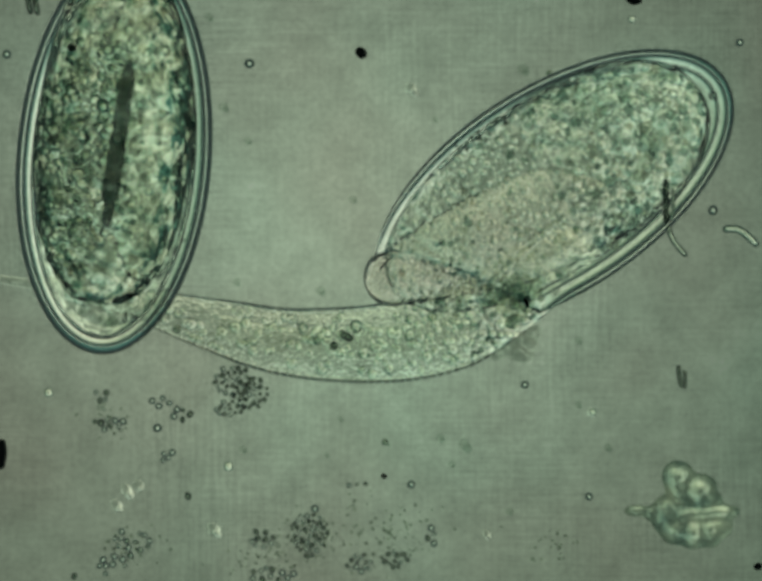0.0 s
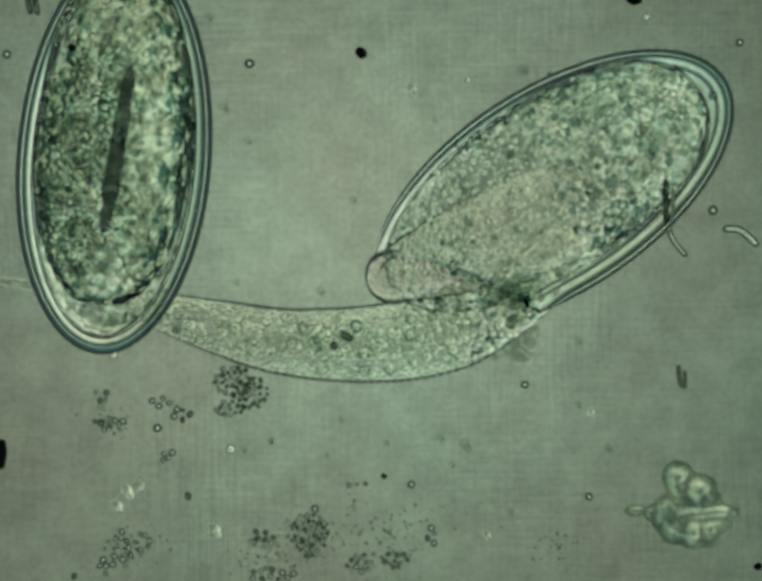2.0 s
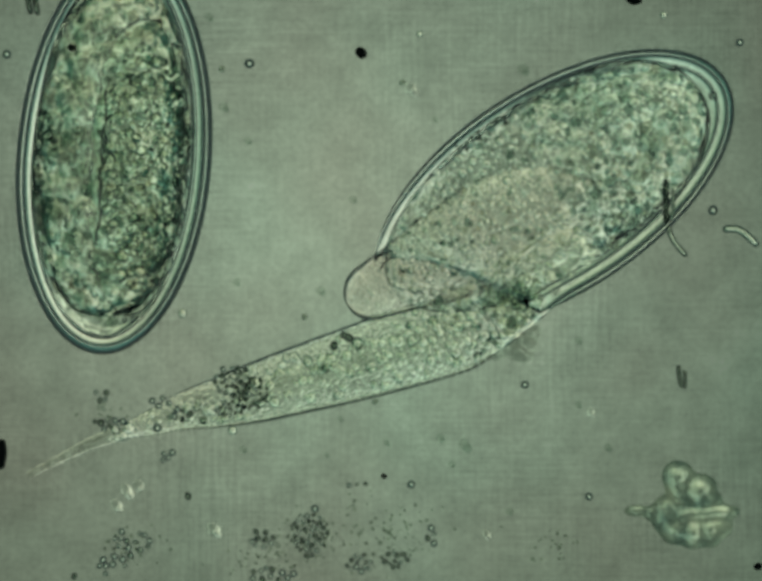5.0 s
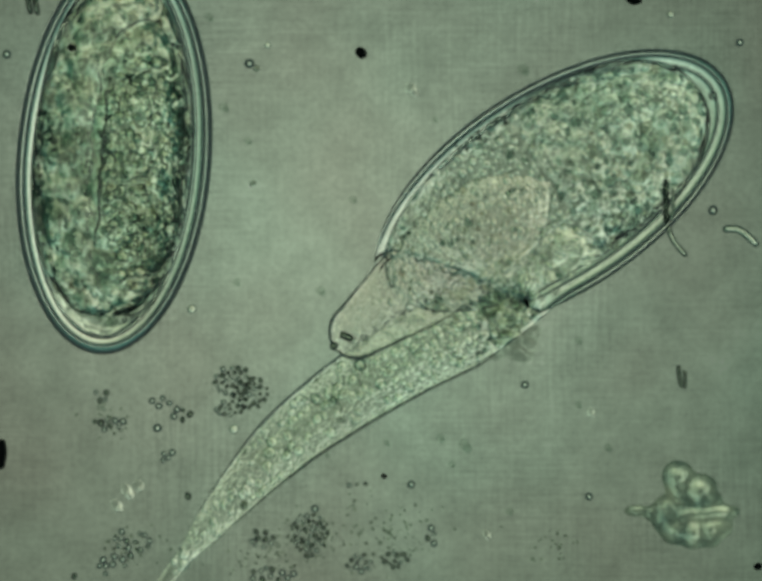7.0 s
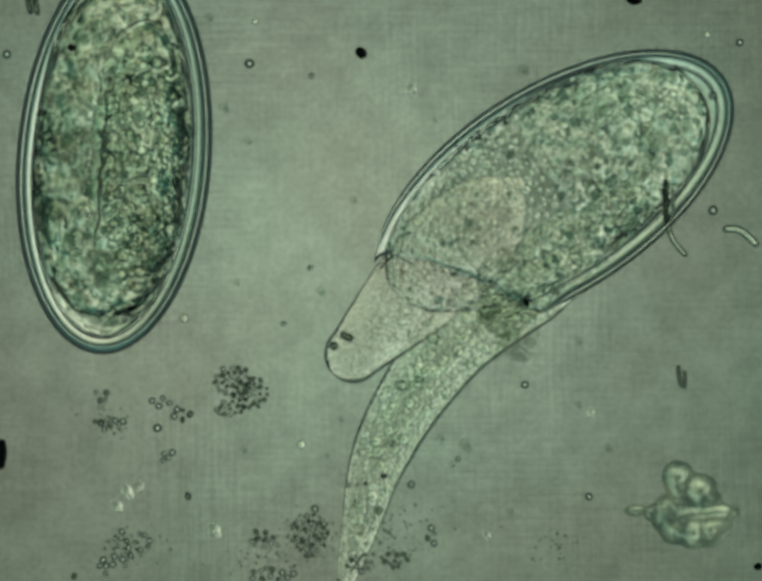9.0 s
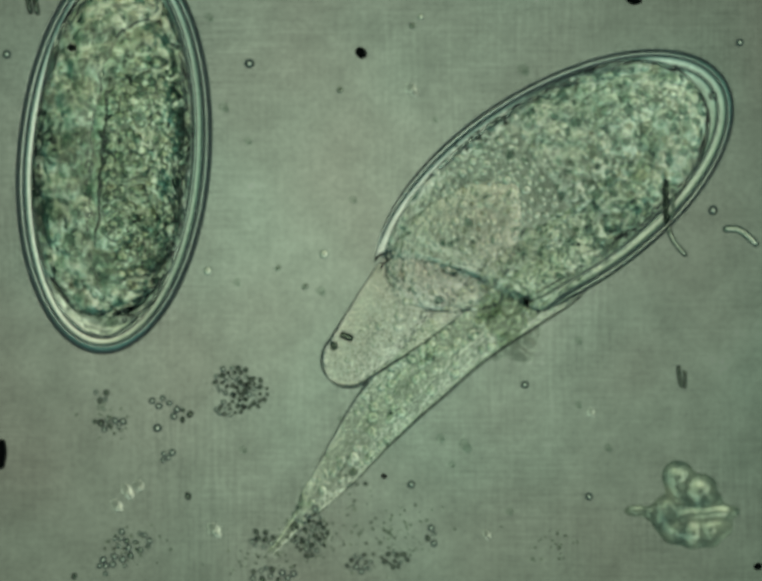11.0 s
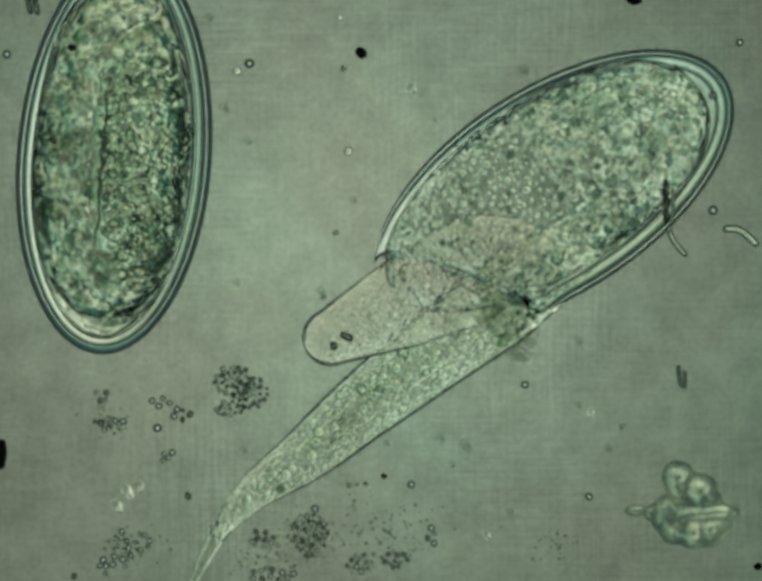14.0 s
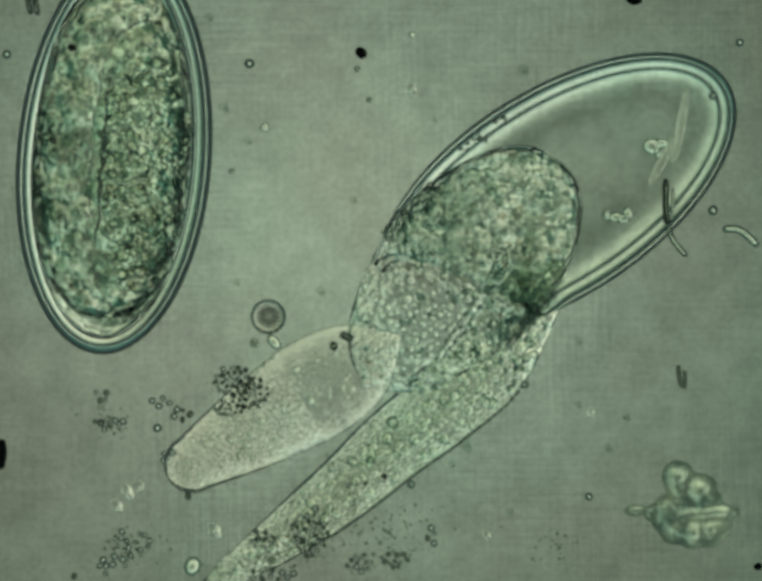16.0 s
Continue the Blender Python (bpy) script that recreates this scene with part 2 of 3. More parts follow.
def flipped(bm_out, bm_in):
    """Joins an outer and an inner skin into one wall of real thickness."""
    bmesh.ops.recalc_face_normals(bm_out, faces=bm_out.faces)
    bmesh.ops.recalc_face_normals(bm_in, faces=bm_in.faces)
    vs = [v.co[:] for v in bm_out.verts]
    fs = [[v.index for v in f.verts] for f in bm_out.faces]
    k = len(vs)
    vs += [v.co[:] for v in bm_in.verts]
    fs += [[v.index + k for v in reversed(f.verts)] for f in bm_in.faces]
    bm_out.free(), bm_in.free()
    return vs, fs


def ready(bm):
    bm.verts.index_update()
    return bm


def scatter(n, rng, front, back, b, lo, hi, zlo, zhi, keep=None, near=0.72):
    """Bead places inside a lying egg form, between two heights of it, hardly overlapping."""
    out = []
    for _ in range(n * 40):
        if len(out) == n:
            break
        x = rng.uniform(-back, front)
        y = rng.uniform(-b, b)
        e = (x / (front if x > 0 else back)) ** 2 + (y / b) ** 2
        if e > 0.97 or (keep and not keep(x, y)):
            continue
        h = b * math.sqrt(1 - e)
        z = rng.uniform(zlo, zhi) * h
        r = lo + (hi - lo) * rng.random() ** 2
        if all((x - p[0]) ** 2 + (y - p[1]) ** 2 > (near * (r + p[3])) ** 2 for p in out):
            out.append((x, y, z, r))
    return out


# ---- setting ----
def slab(name, w, d, z0, z1, material, label):
    bm = bmesh.new()
    bmesh.ops.create_cube(bm, size=1.0)
    bmesh.ops.scale(bm, vec=(w, d, z1 - z0), verts=bm.verts)
    bmesh.ops.translate(bm, vec=(0, 0, (z0 + z1) / 2), verts=bm.verts)
    bmesh.ops.bevel(bm, geom=bm.edges[:], offset=0.01, segments=2, affect="EDGES")
    me = bpy.data.meshes.new(name)
    bm.to_mesh(me)
    bm.free()
    me.materials.append(material)
    me.materials.append(COVER)
    for p in me.polygons:
        p.material_index = 0 if p.normal.z > 0.9 else 1
    ob = tagged(new(name, me), label, "glass", kind="structure")
    ob.visible_shadow = False
    return ob


slide = slab("ground", 4.6, 3.0, -0.10, 0.0, SLIDE, "greenish wet glass microscope slide, the lit field's mottling and streaks in its tint")
COVER_Z = 0.46
cover = slab("cover_slip", 2.6, 2.2, COVER_Z - 0.012, COVER_Z, COVER, "thin clear glass cover slip over the drop")


# ---- the whole egg ----
def whole_egg():
    zc = 0.21
    b = size(202, zc)
    egg = thing("egg", Matrix.Translation(at(234, 331, zc)) @ Matrix.Rotation(radians(-94.5), 4, "Z"),
                "closed oval egg with thick clear shell and granular yolk", "egg")
    front, back = size(400, zc), size(432, zc)
    for name, inset, thick, mat, label in (("shell", 0, 20, SHELL, "thick greenish clear shell"), ("membrane", 32, 10, MEMBRANE, "thin clear inner membrane")):
        p, q = size(inset, zc), size(inset + thick, zc)
        part(name, flipped(ready(lathe(oval(front - p, back - p, b - p, 64))), ready(lathe(oval(front - q, back - q, b - q, 64)))), mat, egg, label)
    rng = random.Random(4)
    ef, eb, ew = size(345, zc), size(352, zc), size(161, zc)
    embryo = part("embryo", lathe(oval(ef, eb, ew, 48, 2.5)), FOLD, egg, "green granular embryo curled in the shell")
    tagged(part("yolk", beads(scatter(420, rng, ef, eb, ew, size(5, zc), size(10, zc), 0.25, 0.45, None, 0.95), rng), YOLK, embryo, "fine clear yolk granules"), kind="stuff")
    tagged(part("dark_yolk", beads(scatter(170, rng, ef, eb, ew, size(6, zc), size(13, zc), 0.5, 0.7, None, 1.0), rng), YOLK_DARK, embryo, "dark green yolk granules"), kind="stuff")
    fold = part("embryo_fold", lathe(oval(size(310, zc), size(300, zc), size(96, zc), 48, 2.3)), FOLD_LINE, egg, "clear inner fold of the embryo")
    edge = [ready(lathe(oval(size(310 - d, zc), size(300 - d, zc), size(96 - d, zc), 48, 2.3))) for d in (-1, 5)]
    part("cuticle", flipped(*edge), CUTICLE, fold, "thin clear skin of the fold")
    folds = [embryo, fold]
    part("fluid", lathe(oval(size(366, zc), size(372, zc), size(158, zc), 48, 2.2)), FORE, egg, "cloudy clear fluid round the embryo")
    f = [(x, r) for x, r in oval(size(175, zc), size(175, zc), size(18, zc), 24, 2.8)]
    furrow = part("furrow", lathe(f, 24, 0.15), FURROW, egg, "dark lengthwise furrow of the embryo")
    part("residue", beads([(size(rng.uniform(290, 345), zc), size(rng.uniform(-60, 50), zc), -0.05, size(rng.uniform(6, 12), zc)) for _ in range(12)], rng), FAINT, egg, "faint scraps in the clear end")
    grains = part("coarse_yolk", beads(scatter(210, rng, size(265, zc), size(245, zc), size(84, zc), size(7, zc), size(13, zc), 0.6, 0.9, None, 0.85), rng), YOLK_COARSE, egg, "coarse bright yolk grains")
    grains["kind"] = "stuff"
    return egg, folds, furrow, grains


# ---- the hatching egg ----
EGG_U, EGG_V, EGG_A = 1134, 394, 33.0
EGG_Z = 0.225


def hatching_egg():
    zc = EGG_Z
    egg = thing("hatched_egg", Matrix.Translation(at(EGG_U, EGG_V, zc)) @ Matrix.Rotation(radians(EGG_A), 4, "Z"),
                "open oval egg with thick clear shell, larva creeping out", "egg")
    a, b, seg, n = size(428, zc), size(214, zc), 72, 52
    back = size(412, zc)
    def skin(a, back, b):
        rows = []
        for i in range(n + 1):
            ring = []
            for k in range(seg):
                p = 2 * math.pi * k / seg
                # the mouth is cut aslant: it reaches further back on one flank
                side = math.cos(p)
                x_cut = -size(272, zc) - size(115, zc) * side + 0.006 * noise.noise((5 * math.cos(p), 5 * math.sin(p), 3))
                end = math.pi - math.acos(max(-0.999, min(0.999, -x_cut / back)))
                t = end * i / n
                c = math.cos(t)
                ring.append((c * (a if c > 0 else back), b * math.sin(t) * side, b * math.sin(t) * math.sin(p)))
            rows.append(ring)
        return rows

    for name, inset, thick, mat, label in (("shell", 0, 17, SHELL, "thick greenish clear shell, open at one end"), ("membrane", 32, 6, MEMBRANE, "thin clear inner membrane")):
        p, q = size(inset, zc), size(inset + thick, zc)
        out, inn = skin(a - p, back - 0.3 * p, b - p), skin(a - q, back - 0.3 * p, b - q)
        # the wall thins out towards the torn mouth
        inn = [[Vector(o).lerp(Vector(v), min(1.0, 0.1 + (n - i) / 5)) for o, v in zip(ro, ri)] for i, (ro, ri) in enumerate(zip(out, inn))]
        bm = bmesh.new()
        grids = [[[bm.verts.new(v) for v in ring] for ring in grid] for grid in (out, inn)]
        for grid, turn in zip(grids, (-1, 1)):
            for r0, r1 in zip(grid, grid[1:]):
                for k in range(seg):
                    k2 = (k + 1) % seg
                    bm.faces.new([r0[k], r0[k2], r1[k2], r1[k]][::turn])
        for k in range(seg):
            k2 = (k + 1) % seg
            bm.faces.new([grids[0][n][k], grids[1][n][k], grids[1][n][k2], grids[0][n][k2]])
        bmesh.ops.remove_doubles(bm, verts=bm.verts, dist=1e-6)
        part(name, bm, mat, egg, label)
    rr = random.Random(8)
    turn = Matrix.Rotation(radians(-EGG_A), 3, "Z")
    for du, dv, n in ((128, 44, 5), (205, -95, 3)):
        mid = turn @ Vector((size(du, zc), -size(dv, zc), 0))
        part("residue", beads([(mid.x + size(rr.uniform(-24, 24), zc), mid.y + size(rr.uniform(-16, 16), zc), -0.1, size(rr.uniform(9, 17), zc)) for _ in range(n)], rr), YOLK, egg, "faint scraps left in the shell")
    for du, dv, half, rz in ((262, -140, 85, -100), (225, -70, 60, -118)):
        mid = turn @ Vector((size(du, zc), -size(dv, zc), 0))
        crease = part("crease", lathe(oval(size(half, zc), size(half, zc), size(10, zc), 24, 2.0), 16, 0.5), NECK, egg, "faint crease of the loose membrane")
        crease.matrix_basis = pose(mid.x, mid.y, -0.12, 0, 0, rz - EGG_A)
    return egg


# ---- the larva ----
TAIL_ROOT, TAIL_N, TAIL_STEP = -9, 88, 14.0


def tail_radius(s):
    xs = [-126, -100, -50, 60, 200, 300, 500, 650, 770, 850, 950, 1130, 1300]
    rs = [24, 50, 66, 78, 88, 83, 72, 61, 46, 34, 18, 9, 5]
    return float(np.interp(s, xs, rs))


def make_larva():
    larva = thing("larva", Matrix.Identity(4), "pale translucent worm larva hatching from the open egg", "larva")
    zc = EGG_Z
    rng = random.Random(9)
    front, back, b = size(362, zc), size(388, zc), size(181, zc)
    seam = size(10, zc)
    full = oval(front, back, b, 60, 2.0)
    rest = [(x, r) for x, r in full if x < seam]
    rim = (seam, float(np.interp(seam, [x for x, r in full], [r for x, r in full])))
    blunt = [(x, r) for x, r in oval(front, back, b, 60, 2.4) if x > 0]
    body = part("body", lathe([rim] + [(x, r) for x, r in blunt if x > seam]), BODY, larva, "granular green body sac")
    part("yolk", beads(scatter(400, rng, front, back, b * 0.97, size(5, zc), size(10, zc), 0.25, 0.45, lambda x, y: x > seam, 0.95), rng), YOLK, body, "fine clear granules")["kind"] = "stuff"
    part("dark_yolk", beads(scatter(150, rng, front, back, b * 0.95, size(6, zc), size(14, zc), 0.5, 0.7,
                                    lambda x, y: x > seam and rng.random() < (0.9 if y < 0 else 0.15), 0.95), rng), YOLK_DARK, body, "dark green granules")["kind"] = "stuff"
    end = oval(front + size(5, zc), back, b + size(5, zc), 60, 2.4)
    end = [(x, r) for x, r in end if x > 0.04]
    bare = [(x - size(8, zc) * min(1.0, (x - end[0][0]) / 0.2) ** 2, r - size(8, zc) * min(1.0, (x - end[0][0]) / 0.2) if r > 1e-6 else 0.0) for x, r in end]
    part("cuticle", flipped(ready(lathe(end)), ready(lathe(bare))), CUTICLE, body, "thin clear skin over the body's end")
    for x, y, half, rz in ((30, -66, 125, 5), (-165, -92, 90, 9)):
        line = part("fold", lathe(oval(size(half, zc), size(half, zc), size(8, zc), 24, 3.0), 16), FOLD_LINE, body, "bright lengthwise fold under the skin")
        line.matrix_basis = pose(size(x, zc), size(y, zc), 0.1, 0, 0, rz)
    fore = part("forebody", lathe(rest + [rim]), FORE, larva, "paler granular front of the body")
    part("dark_yolk", beads(scatter(36, rng, front, back, b * 0.95, size(5, zc), size(10, zc), 0.3, 0.6, lambda x, y: x < seam, 1.0), rng), YOLK_DARK, fore, "dark green granules")["kind"] = "stuff"
    part("yolk", beads(scatter(330, rng, front, back, b * 0.95, size(5, zc), size(9, zc), 0.3, 0.6, lambda x, y: x < seam - 0.01, 1.0), rng), YOLK, fore, "fine clear granules")["kind"] = "stuff"
    zl = 0.2
    # blunt in front, slowly widening, then running out to a point inside the body
    tip = [(0.0, 0.0)] + [(60 * (1 - math.cos(a)), 58 * math.sin(a)) for a in (math.pi * k / 24 for k in range(1, 13))]
    girth = np.array([(60, 58), (120, 71), (200, 88), (300, 105), (360, 108), (440, 100), (510, 66), (560, 0)], dtype=float)
    neck = [(d, float(np.interp(d, girth[:, 0], girth[:, 1]))) for d in range(80, 561, 20)]
    for _ in range(3):
        neck = [neck[0]] + [(b[0], (a[1] + 2 * b[1] + c[1]) / 4) for a, b, c in zip(neck, neck[1:], neck[2:])] + [neck[-1]]
    outline = [(-size(d, zl), size(r, zl)) for d, r in reversed(tip + neck)]
    join = next(x for x, r in outline if x > -size(330, zl))
    lobe = part("head", lathe([p for p in outline if p[0] >= join], 48, 0.65), LOBE, larva, "pale cream blunt head end")
    part("neck", lathe([p for p in outline if p[0] <= join], 48, 0.65), NECK, lobe, "faint clear neck")
    coat = tip + neck[:9]
    thin = [(d + (4 if d < 60 else 0), max(0.0, r - 4.5 * min(1.0, (coat[-1][0] - d) / 160)) if d > 0 else 0.0) for d, r in coat]
    walls = [ready(lathe([(-size(d, zl), size(r, zl)) for d, r in reversed(line)], 48, 0.65)) for line in ([(d, r + 2 if r else 0.0) for d, r in coat], thin)]
    part("cuticle", flipped(*walls), CUTICLE, lobe, "thin clear skin of the head")
    rl = random.Random(21)
    part("granules", beads([(x - size(250, zl), y, z, r) for x, y, z, r in scatter(80, rl, size(225, zl), size(280, zl), size(72, zl), size(4, zl), size(9, zl), -0.3, 0.45)], rl), YOLK, lobe, "scattered cream granules")["kind"] = "stuff"
    segs = []
    zt = 0.1
    for i in range(TAIL_ROOT, TAIL_N):
        rows = []
        for j in range(3):
            x = -0.51 + 1.02 * j / 2
            rows.append((size(x * TAIL_STEP, zt), size(tail_radius((i + 0.5 + x) * TAIL_STEP), zt)))
        seg = part("tail_segment", lathe(rows, 40, 0.6), SKIN_ROOT if i < 12 else SKIN if i < 70 else SKIN_TIP, larva, "clear tapering piece of tail")
        # the skin's grain runs on from piece to piece
        lie = seg.data.attributes.new("rest", "FLOAT_VECTOR", "POINT")
        for v, q in zip(seg.data.vertices, lie.data):
            q.vector = (v.co.x + size((i + 0.5) * TAIL_STEP, zt), v.co.y, v.co.z)
        r = size(tail_radius((i + 0.5) * TAIL_STEP), zt)
        if 12 <= i < 50:
            gut = part("gut", lathe([(x, 0.42 * q) for x, q in rows], 20, 0.6), GUT, seg, "faint clear gut")
            lie = gut.data.attributes.new("rest", "FLOAT_VECTOR", "POINT")
            for v, q in zip(gut.data.vertices, lie.data):
                q.vector = (v.co.x + size((i + 0.5) * TAIL_STEP, zt), v.co.y, v.co.z + 0.5)
        if 3 < i < 14:
            pl = [(rl.uniform(-0.5, 0.5) * size(TAIL_STEP, zt), rl.uniform(-0.85, 0.85) * r, rl.uniform(0.2, 0.5) * r, size(rl.uniform(4, 9), zt)) for _ in range(4)]
            part("dark_yolk", beads(pl, rl), YOLK_DARK, seg, "dark green granules")["kind"] = "stuff"
        if 12 <= i < 66:
            thin = min(1.0, (68 - i) / 24)
            walls = [ready(lathe([(x, q + size(d, zt)) for x, q in rows], 40, 0.6)) for d in (2.5 * thin, -4 * thin)]
            part("cuticle", flipped(*walls), CUTICLE, seg, "thin clear skin of the tail")
        if 3 < i < 22:
            pl = [(rl.uniform(-0.5, 0.5) * size(TAIL_STEP, zt), rl.uniform(-0.85, 0.85) * r, rl.uniform(-0.3, 0.5) * r, size(rl.uniform(5, 10), zt)) for _ in range(6 if i < 16 else 3)]
            part("yolk", beads(pl, rl), YOLK, seg, "clear yolk granules")["kind"] = "stuff"
        n = int(4.5 * (r / 0.09) ** 1.2 + 0.5)
        if n:
            pl = [(rl.uniform(-0.5, 0.5) * size(TAIL_STEP, zt), rl.uniform(-0.8, 0.8) * r, rl.uniform(-0.3, 0.4) * r, size(rl.uniform(5, 11), zt)) for _ in range(n)]
            part("granules", beads(pl, rl), FLESH, seg, "small clear granules")["kind"] = "stuff"
        for s0, y, r0, mat, name, label in ((780, 0.62, 8, DUST_CLEAR, "spot", "dark spot near the tail's tip"), (490, -0.3, 18, VESICLE, "vesicle", "clear round vesicle"),
                                            (462, 0.12, 14, VESICLE, "vesicle", "clear round vesicle"), (806, -0.2, 12, VESICLE, "vesicle", "clear round vesicle"), (848, 0.1, 10, VESICLE, "vesicle", "clear round vesicle")):
            if i * TAIL_STEP <= s0 < (i + 1) * TAIL_STEP:
                v = part(name, beads([(0, 0, 0, size(r0, zt))], rl), mat, seg, label)
                v.location = (size(s0 - (i + 0.5) * TAIL_STEP, zt), y * r, 0.3 * r)
        segs.append(seg)
    return larva, body, fore, lobe, segs


egg, folds, furrow, grains = whole_egg()
hatched = hatching_egg()
larva, body, fore, lobe, segs = make_larva()

# ---- the plug of slime at the egg's mouth, loose debris ----
def clump(name, label, category, u, v, z, blobs, material, seed):
    """A heap of uneven grains as one thing: blobs are (du, dv, dz, r)."""
    rng = random.Random(seed)
    ob = part(name, beads([(size(a, z), -size(b, z), size(c, z), size(r, z)) for a, b, c, r in blobs], rng), material)
    ob.location = at(u, v, z)
    return tagged(ob, label, category)


plug_blobs = [(-40, -18, 0, 26), (0, -25, 4, 28), (42, -30, 0, 24), (-18, 18, 2, 25), (22, 12, 0, 24), (-8, 52, 0, 19), (12, 40, 6, 14), (50, -6, 0, 14), (-55, 8, 0, 14)]
plug = clump("slime_plug", "brownish granular slime plug at the egg's mouth", "slime", 1050, 655, 0.13, plug_blobs, PLUG, 5)

def mound(name, label, category, u, v, w, d, lumps, material):
    """A soft melted-together heap lying on the slide: lumps are (du, dv, spread along u, spread along v, height)."""
    step = 2.0
    nx, ny = int(2 * w / step), int(2 * d / step)
    k = size(1.0, 0.0)
    heights = {}
    for iy in range(ny + 1):
        for ix in range(nx + 1):
            x, y = -w + step * ix, -d + step * iy
            z = sum(h * math.exp(-0.5 * ((x - a) / p) ** 2 - 0.5 * ((y - b) / q) ** 2) for a, b, p, q, h in lumps)
            z += min(1.0, z / 10) * 4.0 * noise.noise((x / 15, y / 15, 4.0)) - 0.8
            heights[ix, iy] = max(0.0, z)
    cells = [(ix, iy) for ix in range(nx) for iy in range(ny) if max(heights[ix, iy], heights[ix + 1, iy], heights[ix, iy + 1], heights[ix + 1, iy + 1]) > 0]
    index, top, low, faces = {}, [], [], []
    for ix, iy in cells:
        for c in ((ix, iy), (ix + 1, iy), (ix, iy + 1), (ix + 1, iy + 1)):
            if c not in index:
                index[c] = len(top)
                x, y = (-w + step * c[0]) * k, -(-d + step * c[1]) * k
                top.append((x, y, 0.003 + heights[c] * k))
                low.append((x, y, 0.003))
    n = len(top)
    for ix, iy in cells:
        q = [index[ix, iy], index[ix, iy + 1], index[ix + 1, iy + 1], index[ix + 1, iy]]
        faces += [q, [p + n for p in reversed(q)]]
    ob = part(name, (top + low, faces), material)
    ob.location = at(u, v, 0.0)
    return tagged(ob, label, category)


mound("debris", "faint clear flakes beside the egg's mouth", "debris", 1070, 706, 100, 70,
             [(-30, 8, 9, 8, 9), (-5, 14, 10, 9, 12), (18, 0, 8, 8, 11), (2, -10, 9, 7, 10), (28, -22, 7, 7, 8), (-48, 22, 8, 6, 7), (12, 26, 8, 7, 8)], FLAKE)
mound("debris", "clump of clear melted-looking grains on the slide", "debris", 1420, 1045, 150, 130,
             [(-25, -64, 12, 12, 30), (-24, -36, 10, 12, 14), (18, -36, 14, 13, 32), (38, -12, 12, 9, 14), (-48, 14, 13, 15, 24), (-14, 18, 11, 10, 20), (26, 12, 22, 7, 18), (62, 8, 16, 6, 16),
              (-28, 44, 13, 12, 26), (6, 50, 12, 13, 28), (42, 44, 11, 14, 26), (68, 36, 8, 10, 12), (-108, 6, 12, 5, 9), (-82, 12, 6, 6, 8)], MELT)

# ---- dust and spores stuck on the cover slip ----
SPORE_MESHES = []
for seed in range(6):
    me = bpy.data.meshes.new("spore")
    vs, fs = beads([(0, 0, 0, 1.0)], random.Random(seed + 50), 1.0, 0.12)
    me.from_pydata(vs, [], fs)
    me.polygons.foreach_set("use_smooth", [True] * len(me.polygons))
    me.materials.append((SPORE, SPORE, DARK_SPORE, DARK_SPORE, DUST, DUST)[seed])
    SPORE_MESHES.append(me)


def spore(parent, u, v, r, dark, rng):
    z = COVER_Z + size(r, COVER_Z)
    ob = new("spore", SPORE_MESHES[2 * int(dark) + rng.randrange(2)])
    k = size(r, COVER_Z)
    m = Matrix.Translation(at(u, v, z)) @ Matrix.Rotation(rng.uniform(0, 6), 4, "Z") @ Matrix.Diagonal((k, k, k, 1))
    if parent is None:
        ob.matrix_world = m
        return ob
    ob.parent = parent
    ob.matrix_basis = parent.matrix_world.inverted() @ m
    return ob


def spore_cluster(u, v, su, sv, n, dark, seed, r=7.0):
    rng = random.Random(seed)
    ob = thing("spore_cluster", Matrix.Translation(at(u, v, COVER_Z)), "cluster of tiny dark-ringed spores on the cover slip", "spores", "spore clusters")
    done = []
    for _ in range(n * 30):
        if len(done) >= n:
            break
        a, d = rng.uniform(0, 2 * math.pi), math.sqrt(rng.random())
        x, y = u + su * d * math.cos(a), v + sv * d * math.sin(a)
        q = r * rng.uniform(0.75, 1.25)
        if all((x - p[0]) ** 2 + (y - p[1]) ** 2 > (0.9 * (q + p[2])) ** 2 for p in done):
            done.append((x, y, q))
            black = rng.random() < dark
            spore(ob, x, y, q * (0.9 if black else 1.0), black, rng)


spore_cluster(480, 785, 38, 32, 34, 0.6, 1, 5.8)
spore_cluster(515, 808, 36, 32, 34, 0.75, 2, 5.8)
spore_cluster(472, 842, 30, 16, 15, 0.6, 3, 5.5)
spore_cluster(225, 872, 34, 12, 9, 0.25, 4)
spore_cluster(375, 852, 18, 16, 5, 0.4, 5)
spore_cluster(330, 832, 20, 14, 4, 0.2, 6)
spore_cluster(208, 815, 14, 26, 4, 0.1, 7)
spore_cluster(540, 1108, 24, 18, 10, 0.25, 8)
spore_cluster(636, 1100, 38, 44, 46, 0.5, 9, 5.8)
spore_cluster(740, 1158, 28, 18, 16, 0.5, 10, 5.8)
spore_cluster(812, 1152, 28, 18, 16, 0.6, 11, 5.8)
spore_cluster(890, 1105, 12, 20, 6, 0.5, 12)
spore_cluster(270, 1118, 42, 30, 13, 0.1, 13)
spore_cluster(560, 1182, 48, 14, 15, 0.3, 14)
spore_cluster(228, 1162, 40, 20, 8, 0.1, 15)
spore_cluster(988, 280, 26, 14, 6, 0.2, 16, 5.0)
spore_cluster(1032, 252, 14, 12, 4, 0.3, 17, 5.0)
spore_cluster(955, 302, 18, 8, 4, 0.2, 18, 5.0)
